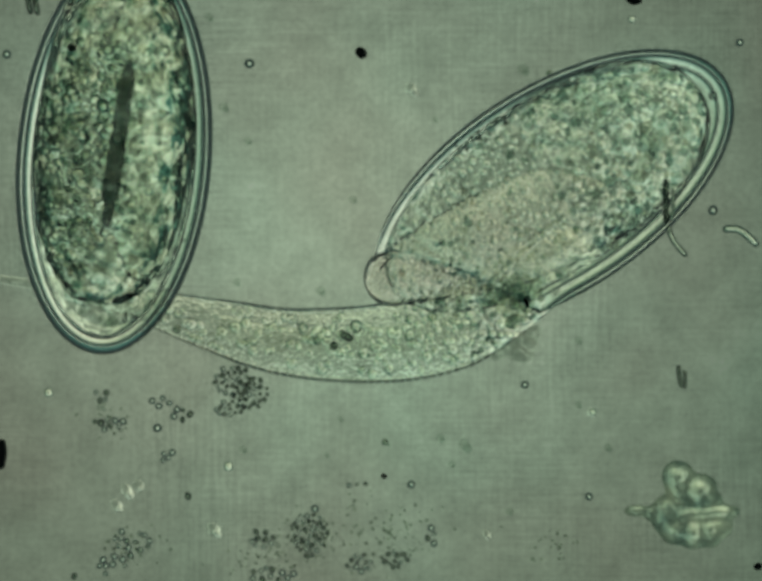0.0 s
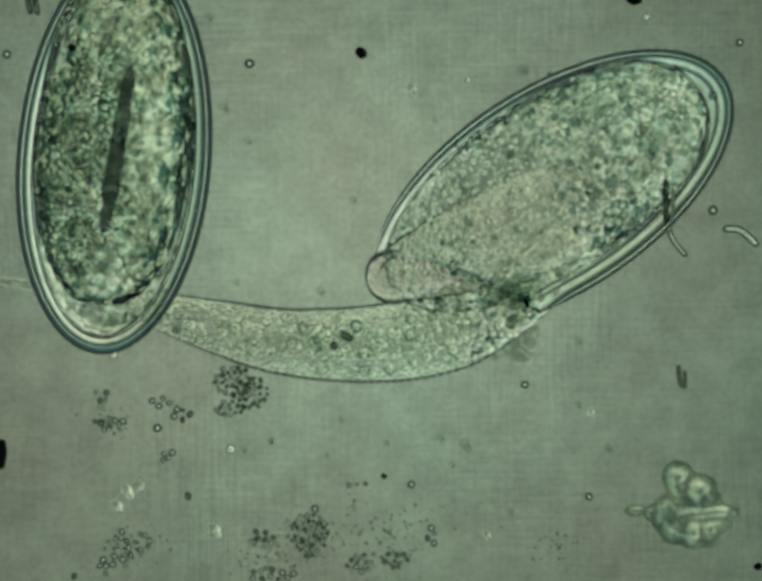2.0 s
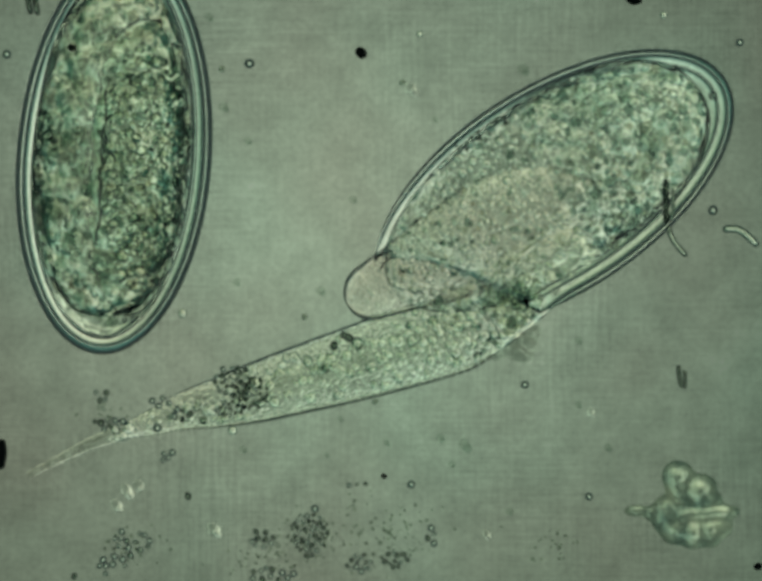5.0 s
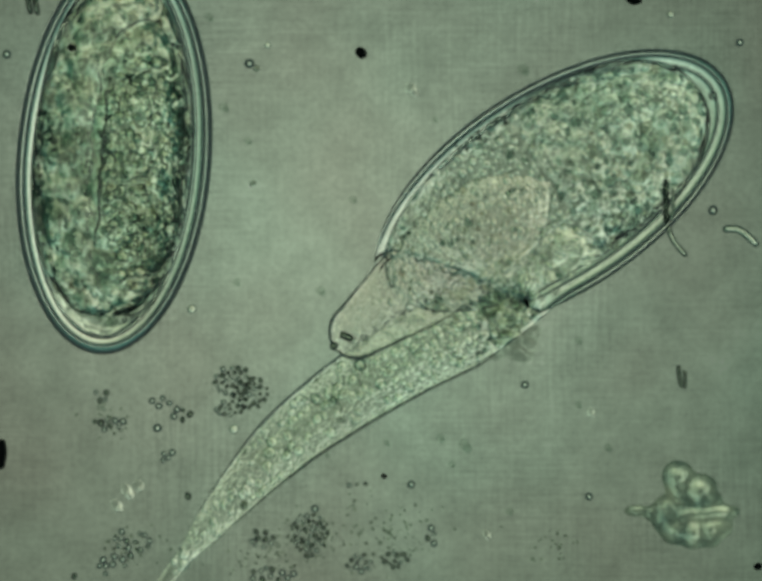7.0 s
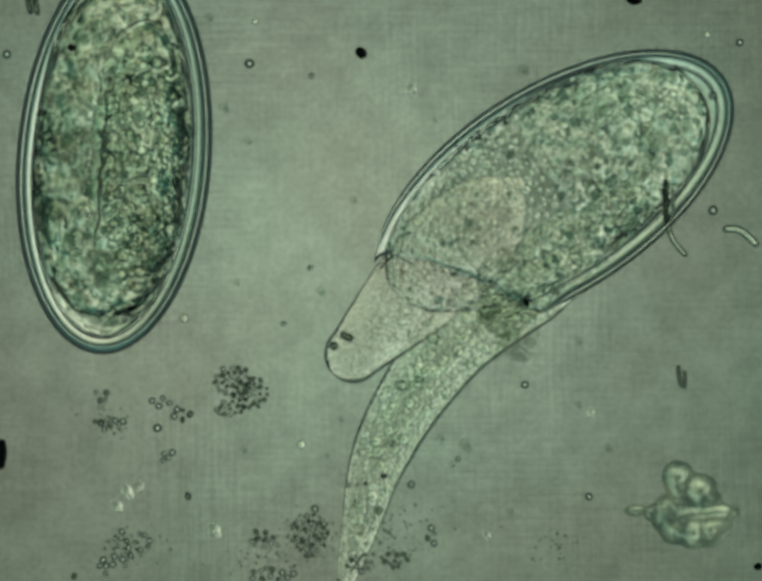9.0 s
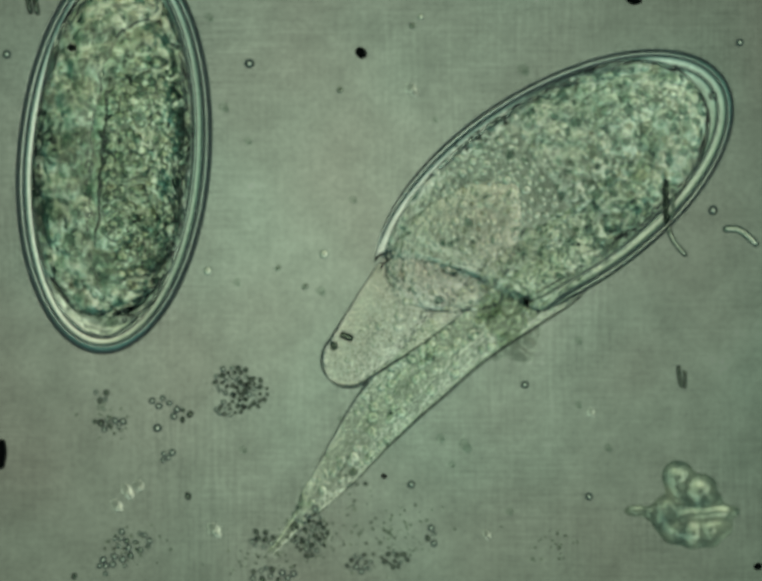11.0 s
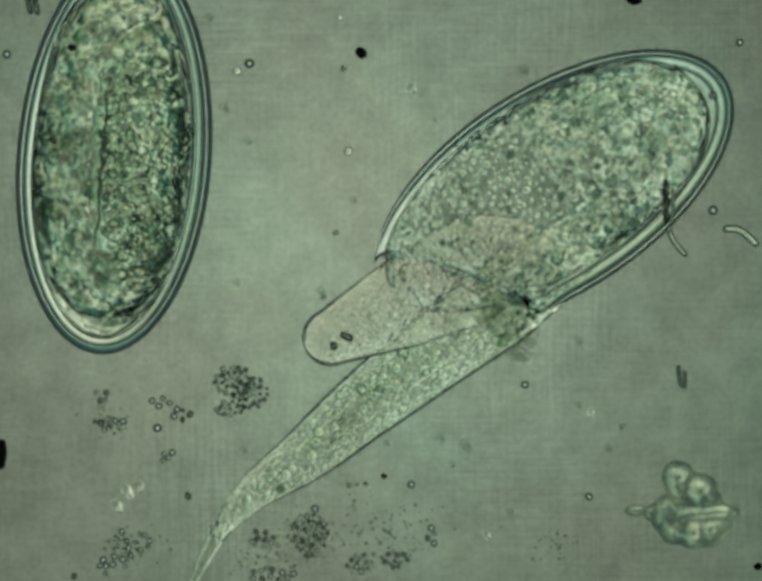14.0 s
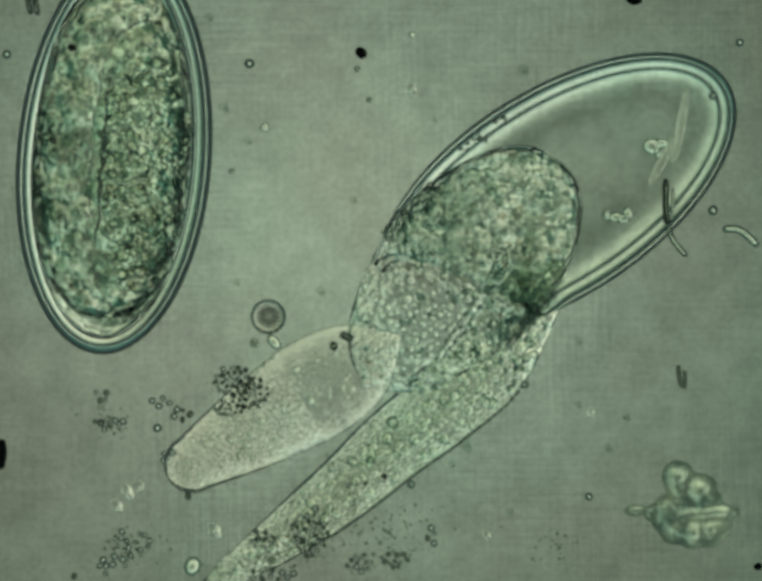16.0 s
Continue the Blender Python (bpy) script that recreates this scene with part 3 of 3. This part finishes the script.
spore_cluster(266, 655, 16, 10, 5, 0.6, 19, 5.0)
spore_cluster(345, 938, 14, 14, 4, 0.1, 20)

# fine grit too small to count
rg = random.Random(61)
specks = []
for u, v, su, sv, n in ((640, 1105, 75, 60, 70), (800, 1090, 110, 80, 90), (560, 1150, 90, 40, 45), (270, 1125, 60, 40, 40), (1130, 1120, 60, 40, 24), (230, 870, 60, 30, 24)):
    for _ in range(n):
        p = at(rg.gauss(u, su * 0.5), rg.gauss(v, sv * 0.5), COVER_Z + size(3, COVER_Z))
        specks.append((*p, size(rg.uniform(2.0, 3.6), COVER_Z)))
tagged(part("grit", beads(specks, rg), GRIT_DARK), "fine greyish grit on the cover slip", "grit", kind="stuff")

rs = random.Random(77)
for u, v, r, dark in ((14, 112, 10, 0), (1080, 792, 9, 0), (1522, 88, 9, 0), (1467, 197, 10, 0), (1467, 433, 11, 0), (846, 997, 9, 0), (324, 881, 10, 0),
                      (387, 1021, 8, 1), (513, 131, 11, 0), (648, 1047, 9, 0), (718, 999, 6, 0), (735, 997, 4, 1), (752, 996, 5, 1), (790, 980, 6, 2),
                      (1212, 1022, 9, 0), (743, 109, 12.5, 2), (148, 98, 9, 2), (108, 288, 8, 1), (687, 712, 9, 1), (1560, 1166, 9, 2), (153, 1186, 7, 1)):
    ob = spore(None, u, v, r, dark, rs)
    tagged(ob, "black round speck on the cover slip" if dark else "small clear ringed spore on the cover slip", "speck" if dark else "spore", "lone specks")
    ob.name = "speck" if dark else "spore"


def tube(name, r, material, label, category, *uv, flat=1.0):
    """A rod or hair with rounded ends laid along chart places on the cover slip."""
    pts = [at(uv[i], uv[i + 1], COVER_Z + size(r, COVER_Z)) for i in range(0, len(uv), 2)]
    k = size(r, COVER_Z)
    mid = sum(pts, Vector()) / len(pts)
    fine = []
    for i in range(len(pts) - 1):
        for j in range(6):
            t = j / 6
            p0, p1, p2, p3 = pts[max(i - 1, 0)], pts[i], pts[i + 1], pts[min(i + 2, len(pts) - 1)]
            fine.append(0.5 * (2 * p1 + (p2 - p0) * t + (2 * p0 - 5 * p1 + 4 * p2 - p3) * t * t + (3 * p1 - p0 - 3 * p2 + p3) * t ** 3))
    fine.append(pts[-1])
    bm = bmesh.new()
    rings, n, seg = [], len(fine), 12
    for i, p in enumerate(fine):
        d = (fine[min(i + 1, n - 1)] - fine[max(i - 1, 0)]).normalized()
        side = Vector((-d.y, d.x, 0))
        end = min(i, n - 1 - i)
        w = k * (0.45 if end == 0 else 0.85 if end == 1 else 1.0)
        rings.append([bm.verts.new(p - mid + side * w * math.cos(2 * math.pi * j / seg) + Vector((0, 0, w * flat * math.sin(2 * math.pi * j / seg)))) for j in range(seg)])
    for a, b in zip(rings, rings[1:]):
        for j in range(seg):
            bm.faces.new([a[j], a[(j + 1) % seg], b[(j + 1) % seg], b[j]])
    bm.faces.new(rings[0]), bm.faces.new(rings[-1][::-1])
    ob = part(name, bm, material)
    ob.location = mid
    return tagged(ob, label, category)


def joined(whole, *pieces):
    """Puts further pieces under the thing that they belong to."""
    for name, ob in pieces:
        ob.name = name
        ob.location -= whole.location
        ob.parent = whole
        del ob["category"]


fibre = tube("fibre", 7, HAIR, "dark bent fibre stuck to the cover slip", "fibre", 1370, 368, 1370, 425, 1372, 462)
# a clear strand added beside the fibre draws the bright line along it
joined(fibre, ("bright_strand", tube("bright_strand", 4, CLEAR_HAIR, "clear strand added for the bright line beside the fibre", "x", 1385, 388, 1385, 425, 1382, 455)),
       ("frayed_end", tube("frayed_end", 6, GREY_HAIR, "paler frayed end of the fibre", "x", 1374, 464, 1386, 496, 1413, 528)))
tube("fibre", 8, CLEAR_HAIR, "clear bent fibre stuck to the cover slip", "fibre", 1487, 472, 1522, 474, 1560, 506)
rod = tube("rod", 5, HAIR, "short dark split rod on the cover slip", "rod", 1396, 752, 1398, 776, 1404, 798)
joined(rod, ("splinter", tube("splinter", 4, HAIR, "dark splinter of the rod", "x", 1408, 762, 1410, 780, 1409, 800)))
tube("rod", 6, HAIR, "short dark rod on the cover slip", "rod", 55, -12, 64, 30)
tube("rod", 6, HAIR, "short dark rod on the cover slip", "rod", 70, -12, 78, 32)
tube("speck", 9, DUST, "black bean-shaped speck on the cover slip", "speck", 1292, -6, 1304, 2, 1320, -4)
tube("speck", 16, DUST, "large black blot on the cover slip", "speck", -6, 905, -2, 925, -2, 940, -8, 965)
tube("speck", 8, HAIR, "dark oval speck on the cover slip", "speck", 700, 687, 712, 692, 726, 699)

# ---- what drifts in the water ----
def drifter(name, r, z, material, label, category, seed):
    ob = part(name, beads([(0, 0, 0, size(r, z))], random.Random(seed)), material)
    ob.location = at(-400, 400, z)
    return tagged(ob, label, category)


droplet = thing("droplet", Matrix.Identity(4), "round clear oil droplet with two small beads beneath", "droplet")
zd = 0.05
part("drop", flipped(ready(lathe(oval(size(37, zd), size(37, zd), size(37, zd), 32), 48)), ready(lathe(oval(size(33, zd), size(33, zd), size(33, zd), 32), 48))), DROPLET, droplet, "clear round drop with dark rim")
part("core", lathe(oval(size(29.5, zd), size(29.5, zd), size(29.5, zd), 24), 32), CORE, droplet, "grey middle of the drop")
for du, dv, r, m in ((-28, 54, 10, DUST_CLEAR), (12, 52, 15, GRIT)):
    b = part("bead", beads([(0, 0, 0, size(r, zd))], random.Random(r)), m, droplet)
    b.location = (size(du, zd), -size(dv, zd), -0.02)
grain = drifter("grain", 20, 0.03, GRIT, "clear ringed grain drifting over the slide", "grain", 3)
mote_dark = [drifter("mote", 7, 0.008, DUST_CLEAR, "tiny dark mote drifting in the water", "mote", 11 + i) for i in range(4)]
mote_pale = [drifter("mote", 9, 0.02, GRIT, "tiny clear mote drifting in the water", "mote", 31 + i) for i in range(4)]
for ob in mote_dark + mote_pale:
    tagged(ob, group="drifting motes")
for i, (u, v, r) in enumerate(((955, 914, 15), (905, 900, 11), (1076, 142, 12), (895, 246, 6), (486, 580, 9), (460, 220, 10), (510, 290, 8), (500, 925, 8), (672, 936, 6),
                               (1250, 920, 9), (845, 182, 14), (260, 1010, 15), (240, 1040, 12), (285, 1000, 10), (440, 1090, 14), (1000, 1100, 8), (1215, 848, 9), (1190, 832, 8), (1190, 700, 9), (430, 35, 9), (726, 410, 8), (660, 598, 9), (208, 836, 10), (795, 910, 8), (1048, 1052, 8), (930, 955, 7), (700, 862, 7))):
    clump("flake", "faint out-of-focus flake lying on the slide", "flake", u, v, size(r * 0.5, 0.01), [(0, 0, 0, r), (r * 0.5, r * 0.6, 0, r * 0.6)], FAINT if i < 10 or i > 16 else FAINT_PALE, 90 + i + (i > 6))["group"] = "flakes"

# ---- motion ----
BENDS = []


def bend(t, k, c, *uv):
    """The tail's middle line at t: chart places from inside the egg by its mouth, the third, to the tip; k is how far it is drawn back into the body, c how far the thin tip is let out."""
    BENDS.append((t, k, c, [Vector((uv[i], uv[i + 1])) for i in range(0, len(uv), 2)]))


bend(0.0, 0, 1.0, 1290, 425, 1200, 500, 1110, 565, 950, 665, 800, 705, 600, 705, 450, 672, 330, 640, 150, 600, -30, 570)
bend(2.2, 0, 1.0, 1290, 425, 1200, 500, 1110, 565, 950, 665, 800, 705, 600, 705, 450, 674, 330, 642, 150, 602, -30, 575)
bend(2.5, 0, 1.0, 1290, 425, 1200, 500, 1110, 565, 950, 670, 800, 720, 600, 730, 450, 705, 330, 675, 150, 642, -30, 640)
bend(2.8, 0, 1.0, 1290, 425, 1200, 500, 1110, 565, 950, 665, 800, 724, 620, 766, 450, 780, 330, 775, 250, 757, 100, 765, -30, 775)
bend(3.5, 0, 1.0, 1290, 425, 1200, 500, 1110, 565, 950, 665, 800, 725, 600, 764, 450, 777, 330, 768, 260, 752, 130, 780, -10, 805)
bend(4.2, 0, 1.0, 1290, 425, 1200, 500, 1110, 565, 950, 670, 800, 712, 600, 735, 450, 745, 330, 740, 260, 742, 100, 750, -20, 775)
bend(6.3, 0, 0.75, 1290, 425, 1200, 500, 1110, 565, 960, 665, 833, 738, 712, 832, 594, 934, 497, 1036, 430, 1150, 390, 1250)
bend(7.0, 0, 0.75, 1290, 425, 1200, 500, 1110, 565, 960, 665, 834, 736, 692, 829, 582, 915, 476, 1027, 400, 1120, 340, 1195, 280, 1270)
bend(7.5, 30, 0.75, 1290, 425, 1200, 500, 1110, 565, 960, 665, 840, 745, 700, 835, 560, 925, 470, 990, 390, 1070, 300, 1185, 240, 1260)
bend(8.0, 0, 0.4, 1290, 425, 1200, 500, 1110, 565, 960, 670, 850, 760, 720, 860, 600, 920, 480, 975, 360, 1045, 240, 1110, 130, 1170)
bend(8.5, 150, 0.4, 1290, 425, 1200, 500, 1110, 565, 960, 675, 870, 770, 780, 880, 715, 985, 650, 1090, 590, 1190)
bend(9.0, 165, 0.8, 1290, 425, 1200, 500, 1110, 565, 965, 675, 880, 770, 815, 870, 770, 970, 745, 1070, 720, 1160, 700, 1250)
bend(9.2, 165, 0.8, 1290, 425, 1200, 500, 1110, 565, 965, 675, 880, 770, 815, 870, 775, 970, 750, 1070, 730, 1160, 710, 1250)
bend(11.3, 215, 0.35, 1290, 425, 1200, 500, 1110, 565, 960, 675, 870, 760, 780, 850, 690, 960, 590, 1080, 500, 1170)
bend(12.5, 205, 0.35, 1290, 425, 1200, 500, 1110, 565, 960, 675, 860, 765, 778, 852, 698, 942, 628, 1050, 560, 1150)
bend(13.3, 130, 0.7, 1290, 425, 1200, 500, 1110, 565, 960, 675, 860, 755, 750, 840, 640, 935, 520, 1030, 430, 1130, 340, 1220)
bend(14.0, 90, 0.6, 1290, 425, 1200, 500, 1110, 565, 960, 675, 860, 750, 738, 845, 632, 934, 515, 1020, 445, 1108, 395, 1205)
bend(14.5, 85, 1.0, 1290, 425, 1200, 500, 1110, 565, 960, 675, 850, 755, 740, 830, 630, 905, 510, 985, 400, 1080, 320, 1180, 260, 1260)
bend(14.8, 85, 1.0, 1290, 425, 1200, 500, 1110, 565, 960, 675, 850, 755, 740, 830, 600, 915, 470, 985, 370, 1060, 300, 1120, 220, 1190)
bend(14.9, 60, 0.62, 1205, 470, 1160, 520, 1110, 575, 960, 690, 850, 770, 740, 830, 600, 890, 470, 945, 350, 1010, 220, 1095, 120, 1160)
bend(15.5, 40, 0.62, 1205, 470, 1160, 520, 1110, 575, 956, 684, 844, 767, 733, 831, 614, 898, 496, 980, 400, 1060, 300, 1140, 200, 1220)
bend(15.9, 40, 0.62, 1190, 480, 1155, 530, 1110, 585, 956, 684, 845, 768, 734, 832, 596, 899, 477, 986, 390, 1080, 310, 1190, 250, 1260)
bend(16.0, 40, 0.5, 1140, 480, 1106, 555, 1075, 625, 1005, 745, 905, 840, 800, 925, 710, 1005, 600, 1090, 500, 1160, 400, 1230)


def along(points, s):
    """Place and heading s along a smooth line through the points, straight beyond its end."""
    fine = []
    n = len(points)
    for i in range(n - 1):
        p0, p1, p2, p3 = points[max(i - 1, 0)], points[i], points[i + 1], points[min(i + 2, n - 1)]
        for j in range(12):
            t = j / 12
            fine.append(0.5 * (2 * p1 + (p2 - p0) * t + (2 * p0 - 5 * p1 + 4 * p2 - p3) * t * t + (3 * p1 - p0 - 3 * p2 + p3) * t ** 3))
    fine.append(points[-1])
    if s < 0:
        d = (fine[2] - fine[0]).normalized()
        return fine[0] + d * s, d
    run = 0.0
    for a, b in zip(fine, fine[1:]):
        step = (b - a).length
        if run + step >= s:
            return a + (b - a) * ((s - run) / step), (b - a).normalized()
        run += step
    d = (fine[-1] - fine[-4]).normalized()
    return fine[-1] + d * (s - run), d


def lay(u, v, z, du, dv, roll=0.0):
    """A pose at a chart place, its x along the chart heading (du, dv)."""
    return Matrix.Translation(at(u, v, z)) @ Matrix.Rotation(math.atan2(-dv, du), 4, "Z") @ Matrix.Rotation(radians(roll), 4, "X")


def motions():
    for i, seg in enumerate(segs, TAIL_ROOT):
        rows = []
        for t, k, c, pts in BENDS:
            k -= (pts[1] - pts[0]).length + (pts[2] - pts[1]).length
            s0, s1 = (s if s < 880 else 880 + c * (s - 880) for s in (i * TAIL_STEP, (i + 1) * TAIL_STEP))
            s0, s1 = s0 - k, s1 - k
            p, q = along(pts, s0)[0], along(pts, s1)[0]
            m, d = (p + q) / 2, q - p
            z = max(0.02, size(tail_radius((i + 0.5) * TAIL_STEP), 0.1) * 0.6 + 0.004)
            rows.append((t, lay(m.x, m.y, z, d.x, d.y)))
        walk(seg, rows)
    tips = [(0.0, 752, 592, -200, 75), (2.2, 755, 588, -200, 75), (2.8, 742, 596, -200, 75), (4.2, 735, 592, -200, 75),
            (6.3, 682, 712, -180, 145), (7.0, 688, 718, -180, 140), (8.0, 688, 765, -150, 160), (9.2, 685, 772, -160, 165),
            (11.3, 676, 785, -160, 165), (12.5, 664, 788, -170, 160), (13.3, 645, 765, -190, 130), (14.0, 628, 720, -200, 95),
            (14.5, 612, 668, -210, 60), (14.8, 614, 655, -210, 50), (14.9, 524, 694, -215, 58), (15.0, 527, 706, -215, 62), (15.5, 492, 770, -205, 86),
            (15.8, 440, 812, -200, 98), (15.9, 395, 856, -195, 108), (16.0, 346, 986, -192, 118)]
    rows = []
    for t, u, v, du, dv in tips:
        rows.append((t, lay(u, v, 0.2, du, dv)))
    walk(lobe, rows)
    ca, sa = math.cos(radians(EGG_A)), -math.sin(radians(EGG_A))
    rows, ahead = [], []
    for t, shift, lag, turn in [(0.0, 4, 4, 0), (14.8, 4, 4, 0), (14.9, -92, -30, 0), (15.5, -108, -36, 0), (15.8, -150, -66, 3), (15.9, -190, -110, 8)]:
        a = radians(EGG_A + turn)
        u, v = EGG_U - 6 + ca * shift, EGG_V - 8 + sa * shift
        rows.append((t, lay(u, v, EGG_Z, math.cos(a), -math.sin(a))))
        ahead.append((t, lay(EGG_U - 6 + ca * lag, EGG_V - 8 + sa * lag, EGG_Z, math.cos(a), -math.sin(a))))
    rows.append((16.0, lay(909, 606, EGG_Z, math.cos(radians(48)), -math.sin(radians(48)))))
    ahead.append((16.0, lay(1008, 496, EGG_Z, math.cos(radians(48)), -math.sin(radians(48)))))
    walk(hatched, [(t, Matrix.Translation(at(EGG_U + d, EGG_V + 1.4 * d, EGG_Z)) @ Matrix.Rotation(radians(EGG_A), 4, "Z")) for t, d in ((0.0, 0), (14.8, 0), (14.9, 4), (16.0, 5))])
    walk(body, rows)
    walk(fore, ahead)
    k = size(1, 0.21)
    # the two folds of the embryo settle as it turns over in its shell
    for fold, rows in zip(folds, ([(0.0, -48, -4, 0), (2.2, -46, -4, 0), (2.9, -30, -6, 1), (6.3, -22, -6, 1), (16.0, -20, -6, 1)],
                                  [(0.0, -70, 62, 4), (2.2, -70, 62, 4), (2.9, -20, 50, 2), (6.3, 4, 46, 1), (16.0, 6, 46, 1)])):
        walk(fold, [(t, pose(x * k, y * k, 0, 0, 0, rz)) for t, x, y, rz in rows])
    rows = [(t, pose(x * k, y * k, z, roll, 0, rz)) for t, x, y, z, roll, rz in
            [(0.0, -35, 6, 0.10, 0, -4), (1.5, -25, 6, 0.10, 10, -5), (2.3, -25, 4, 0.10, 20, -4), (2.7, -10, -20, 0.05, 72, 3), (6.3, 0, -22, 0.05, 80, 0), (16.0, 0, -22, 0.05, 80, 0)]]
    walk(furrow, rows)
    walk(grains, [(t, pose(x * k, y * k, 0.05, 0, 0, rz)) for t, x, y, rz in
                  [(0.0, -20, -62, -3), (2.2, -20, -60, -3), (2.5, -10, -20, 0), (2.9, 0, 48, 3), (6.3, 0, 60, 3), (16.0, 0, 60, 3)]])
    walk(droplet, [(t, pose(*at(u, v, zd))) for t, u, v in
                   [(0.0, -300, 620), (14.8, -120, 660), (14.9, 476, 652), (15.0, 488, 653), (15.2, 496, 634), (15.5, 502, 625), (15.8, 513, 615), (15.9, 522, 620), (16.0, 552, 652)]])
    walk(grain, [(t, pose(*at(u, v, 0.03), 0, 0, a)) for t, u, v, a in
                 [(0.0, -400, 1000, 0), (13.0, -140, 1040, 0), (14.5, 18, 1080, 20), (14.8, 87, 1125, 30), (14.9, 170, 1071, 40), (15.0, 198, 1075, 45), (15.5, 318, 1092, 60), (15.9, 408, 1135, 80), (16.0, 396, 1165, 90)]])
    drifts = [[(0.0, 792, 910), (4.2, 440, 890), (6.3, 1015, 172), (9.2, 925, 955), (11.3, 690, 140), (16.0, 735, 142)],
              [(0.0, 350, 175), (6.3, 500, 140), (8.0, 584, 150), (8.5, 618, 156), (9.0, 641, 156), (11.3, 930, 48), (12.5, 1245, 884), (16.0, 1290, 860)],
              [(0.0, 1130, 150), (2.5, 1132, 154), (3.5, 1235, 102), (6.3, 500, 300), (9.2, 640, 560), (11.5, 626, 590), (12.5, 648, 524), (14.5, 706, 448), (16.0, 760, 205)],
              [(0.0, 400, 500), (4.2, 790, 830), (8.0, 604, 734), (11.5, 572, 545), (12.5, 618, 786), (14.5, 668, 456), (15.0, 470, 320), (15.5, 485, 318), (16.0, 476, 352)]]
    for ob, rows in zip(mote_dark, drifts):
        walk(ob, [(t, pose(*at(u, v, 0.008))) for t, u, v in rows])
    drifts = [[(0.0, 1220, 848), (2.5, 948, 98), (4.2, 960, 60), (6.5, 575, 98), (9.0, 525, 45), (11.5, 905, 35), (14.5, 682, 38), (16.0, 848, 72)],
              [(0.0, 1300, 40), (7.0, 1380, 30), (8.0, 1398, 57), (8.5, 1427, 68), (9.0, 1455, 72), (11.5, 1600, 120), (16.0, 1640, 140)],
              [(0.0, 470, 960), (6.5, 480, 880), (8.5, 548, 910), (9.0, 620, 915), (11.5, 672, 434), (12.5, 694, 390), (14.5, 718, 286), (16.0, 545, 262)],
              [(0.0, 100, 808), (6.5, 398, 632), (8.5, 376, 658), (11.5, 440, 500), (14.5, 505, 128), (15.5, 536, 388), (16.0, 430, 910)]]
    for ob, rows in zip(mote_pale, drifts):
        walk(ob, [(t, pose(*at(u, v, 0.02))) for t, u, v in rows])
    walk(plug, [(t, pose(*at(u, v, 0.13), 0, 0, a)) for t, u, v, a in
                [(0.0, 1062, 610, 0), (4.2, 1062, 618, 0), (6.3, 1050, 635, 0), (8.0, 1045, 648, 0), (14.8, 1045, 648, 0), (14.9, 1062, 672, 0), (15.9, 1068, 674, 0), (16.0, 1102, 592, 10)]])


motions()
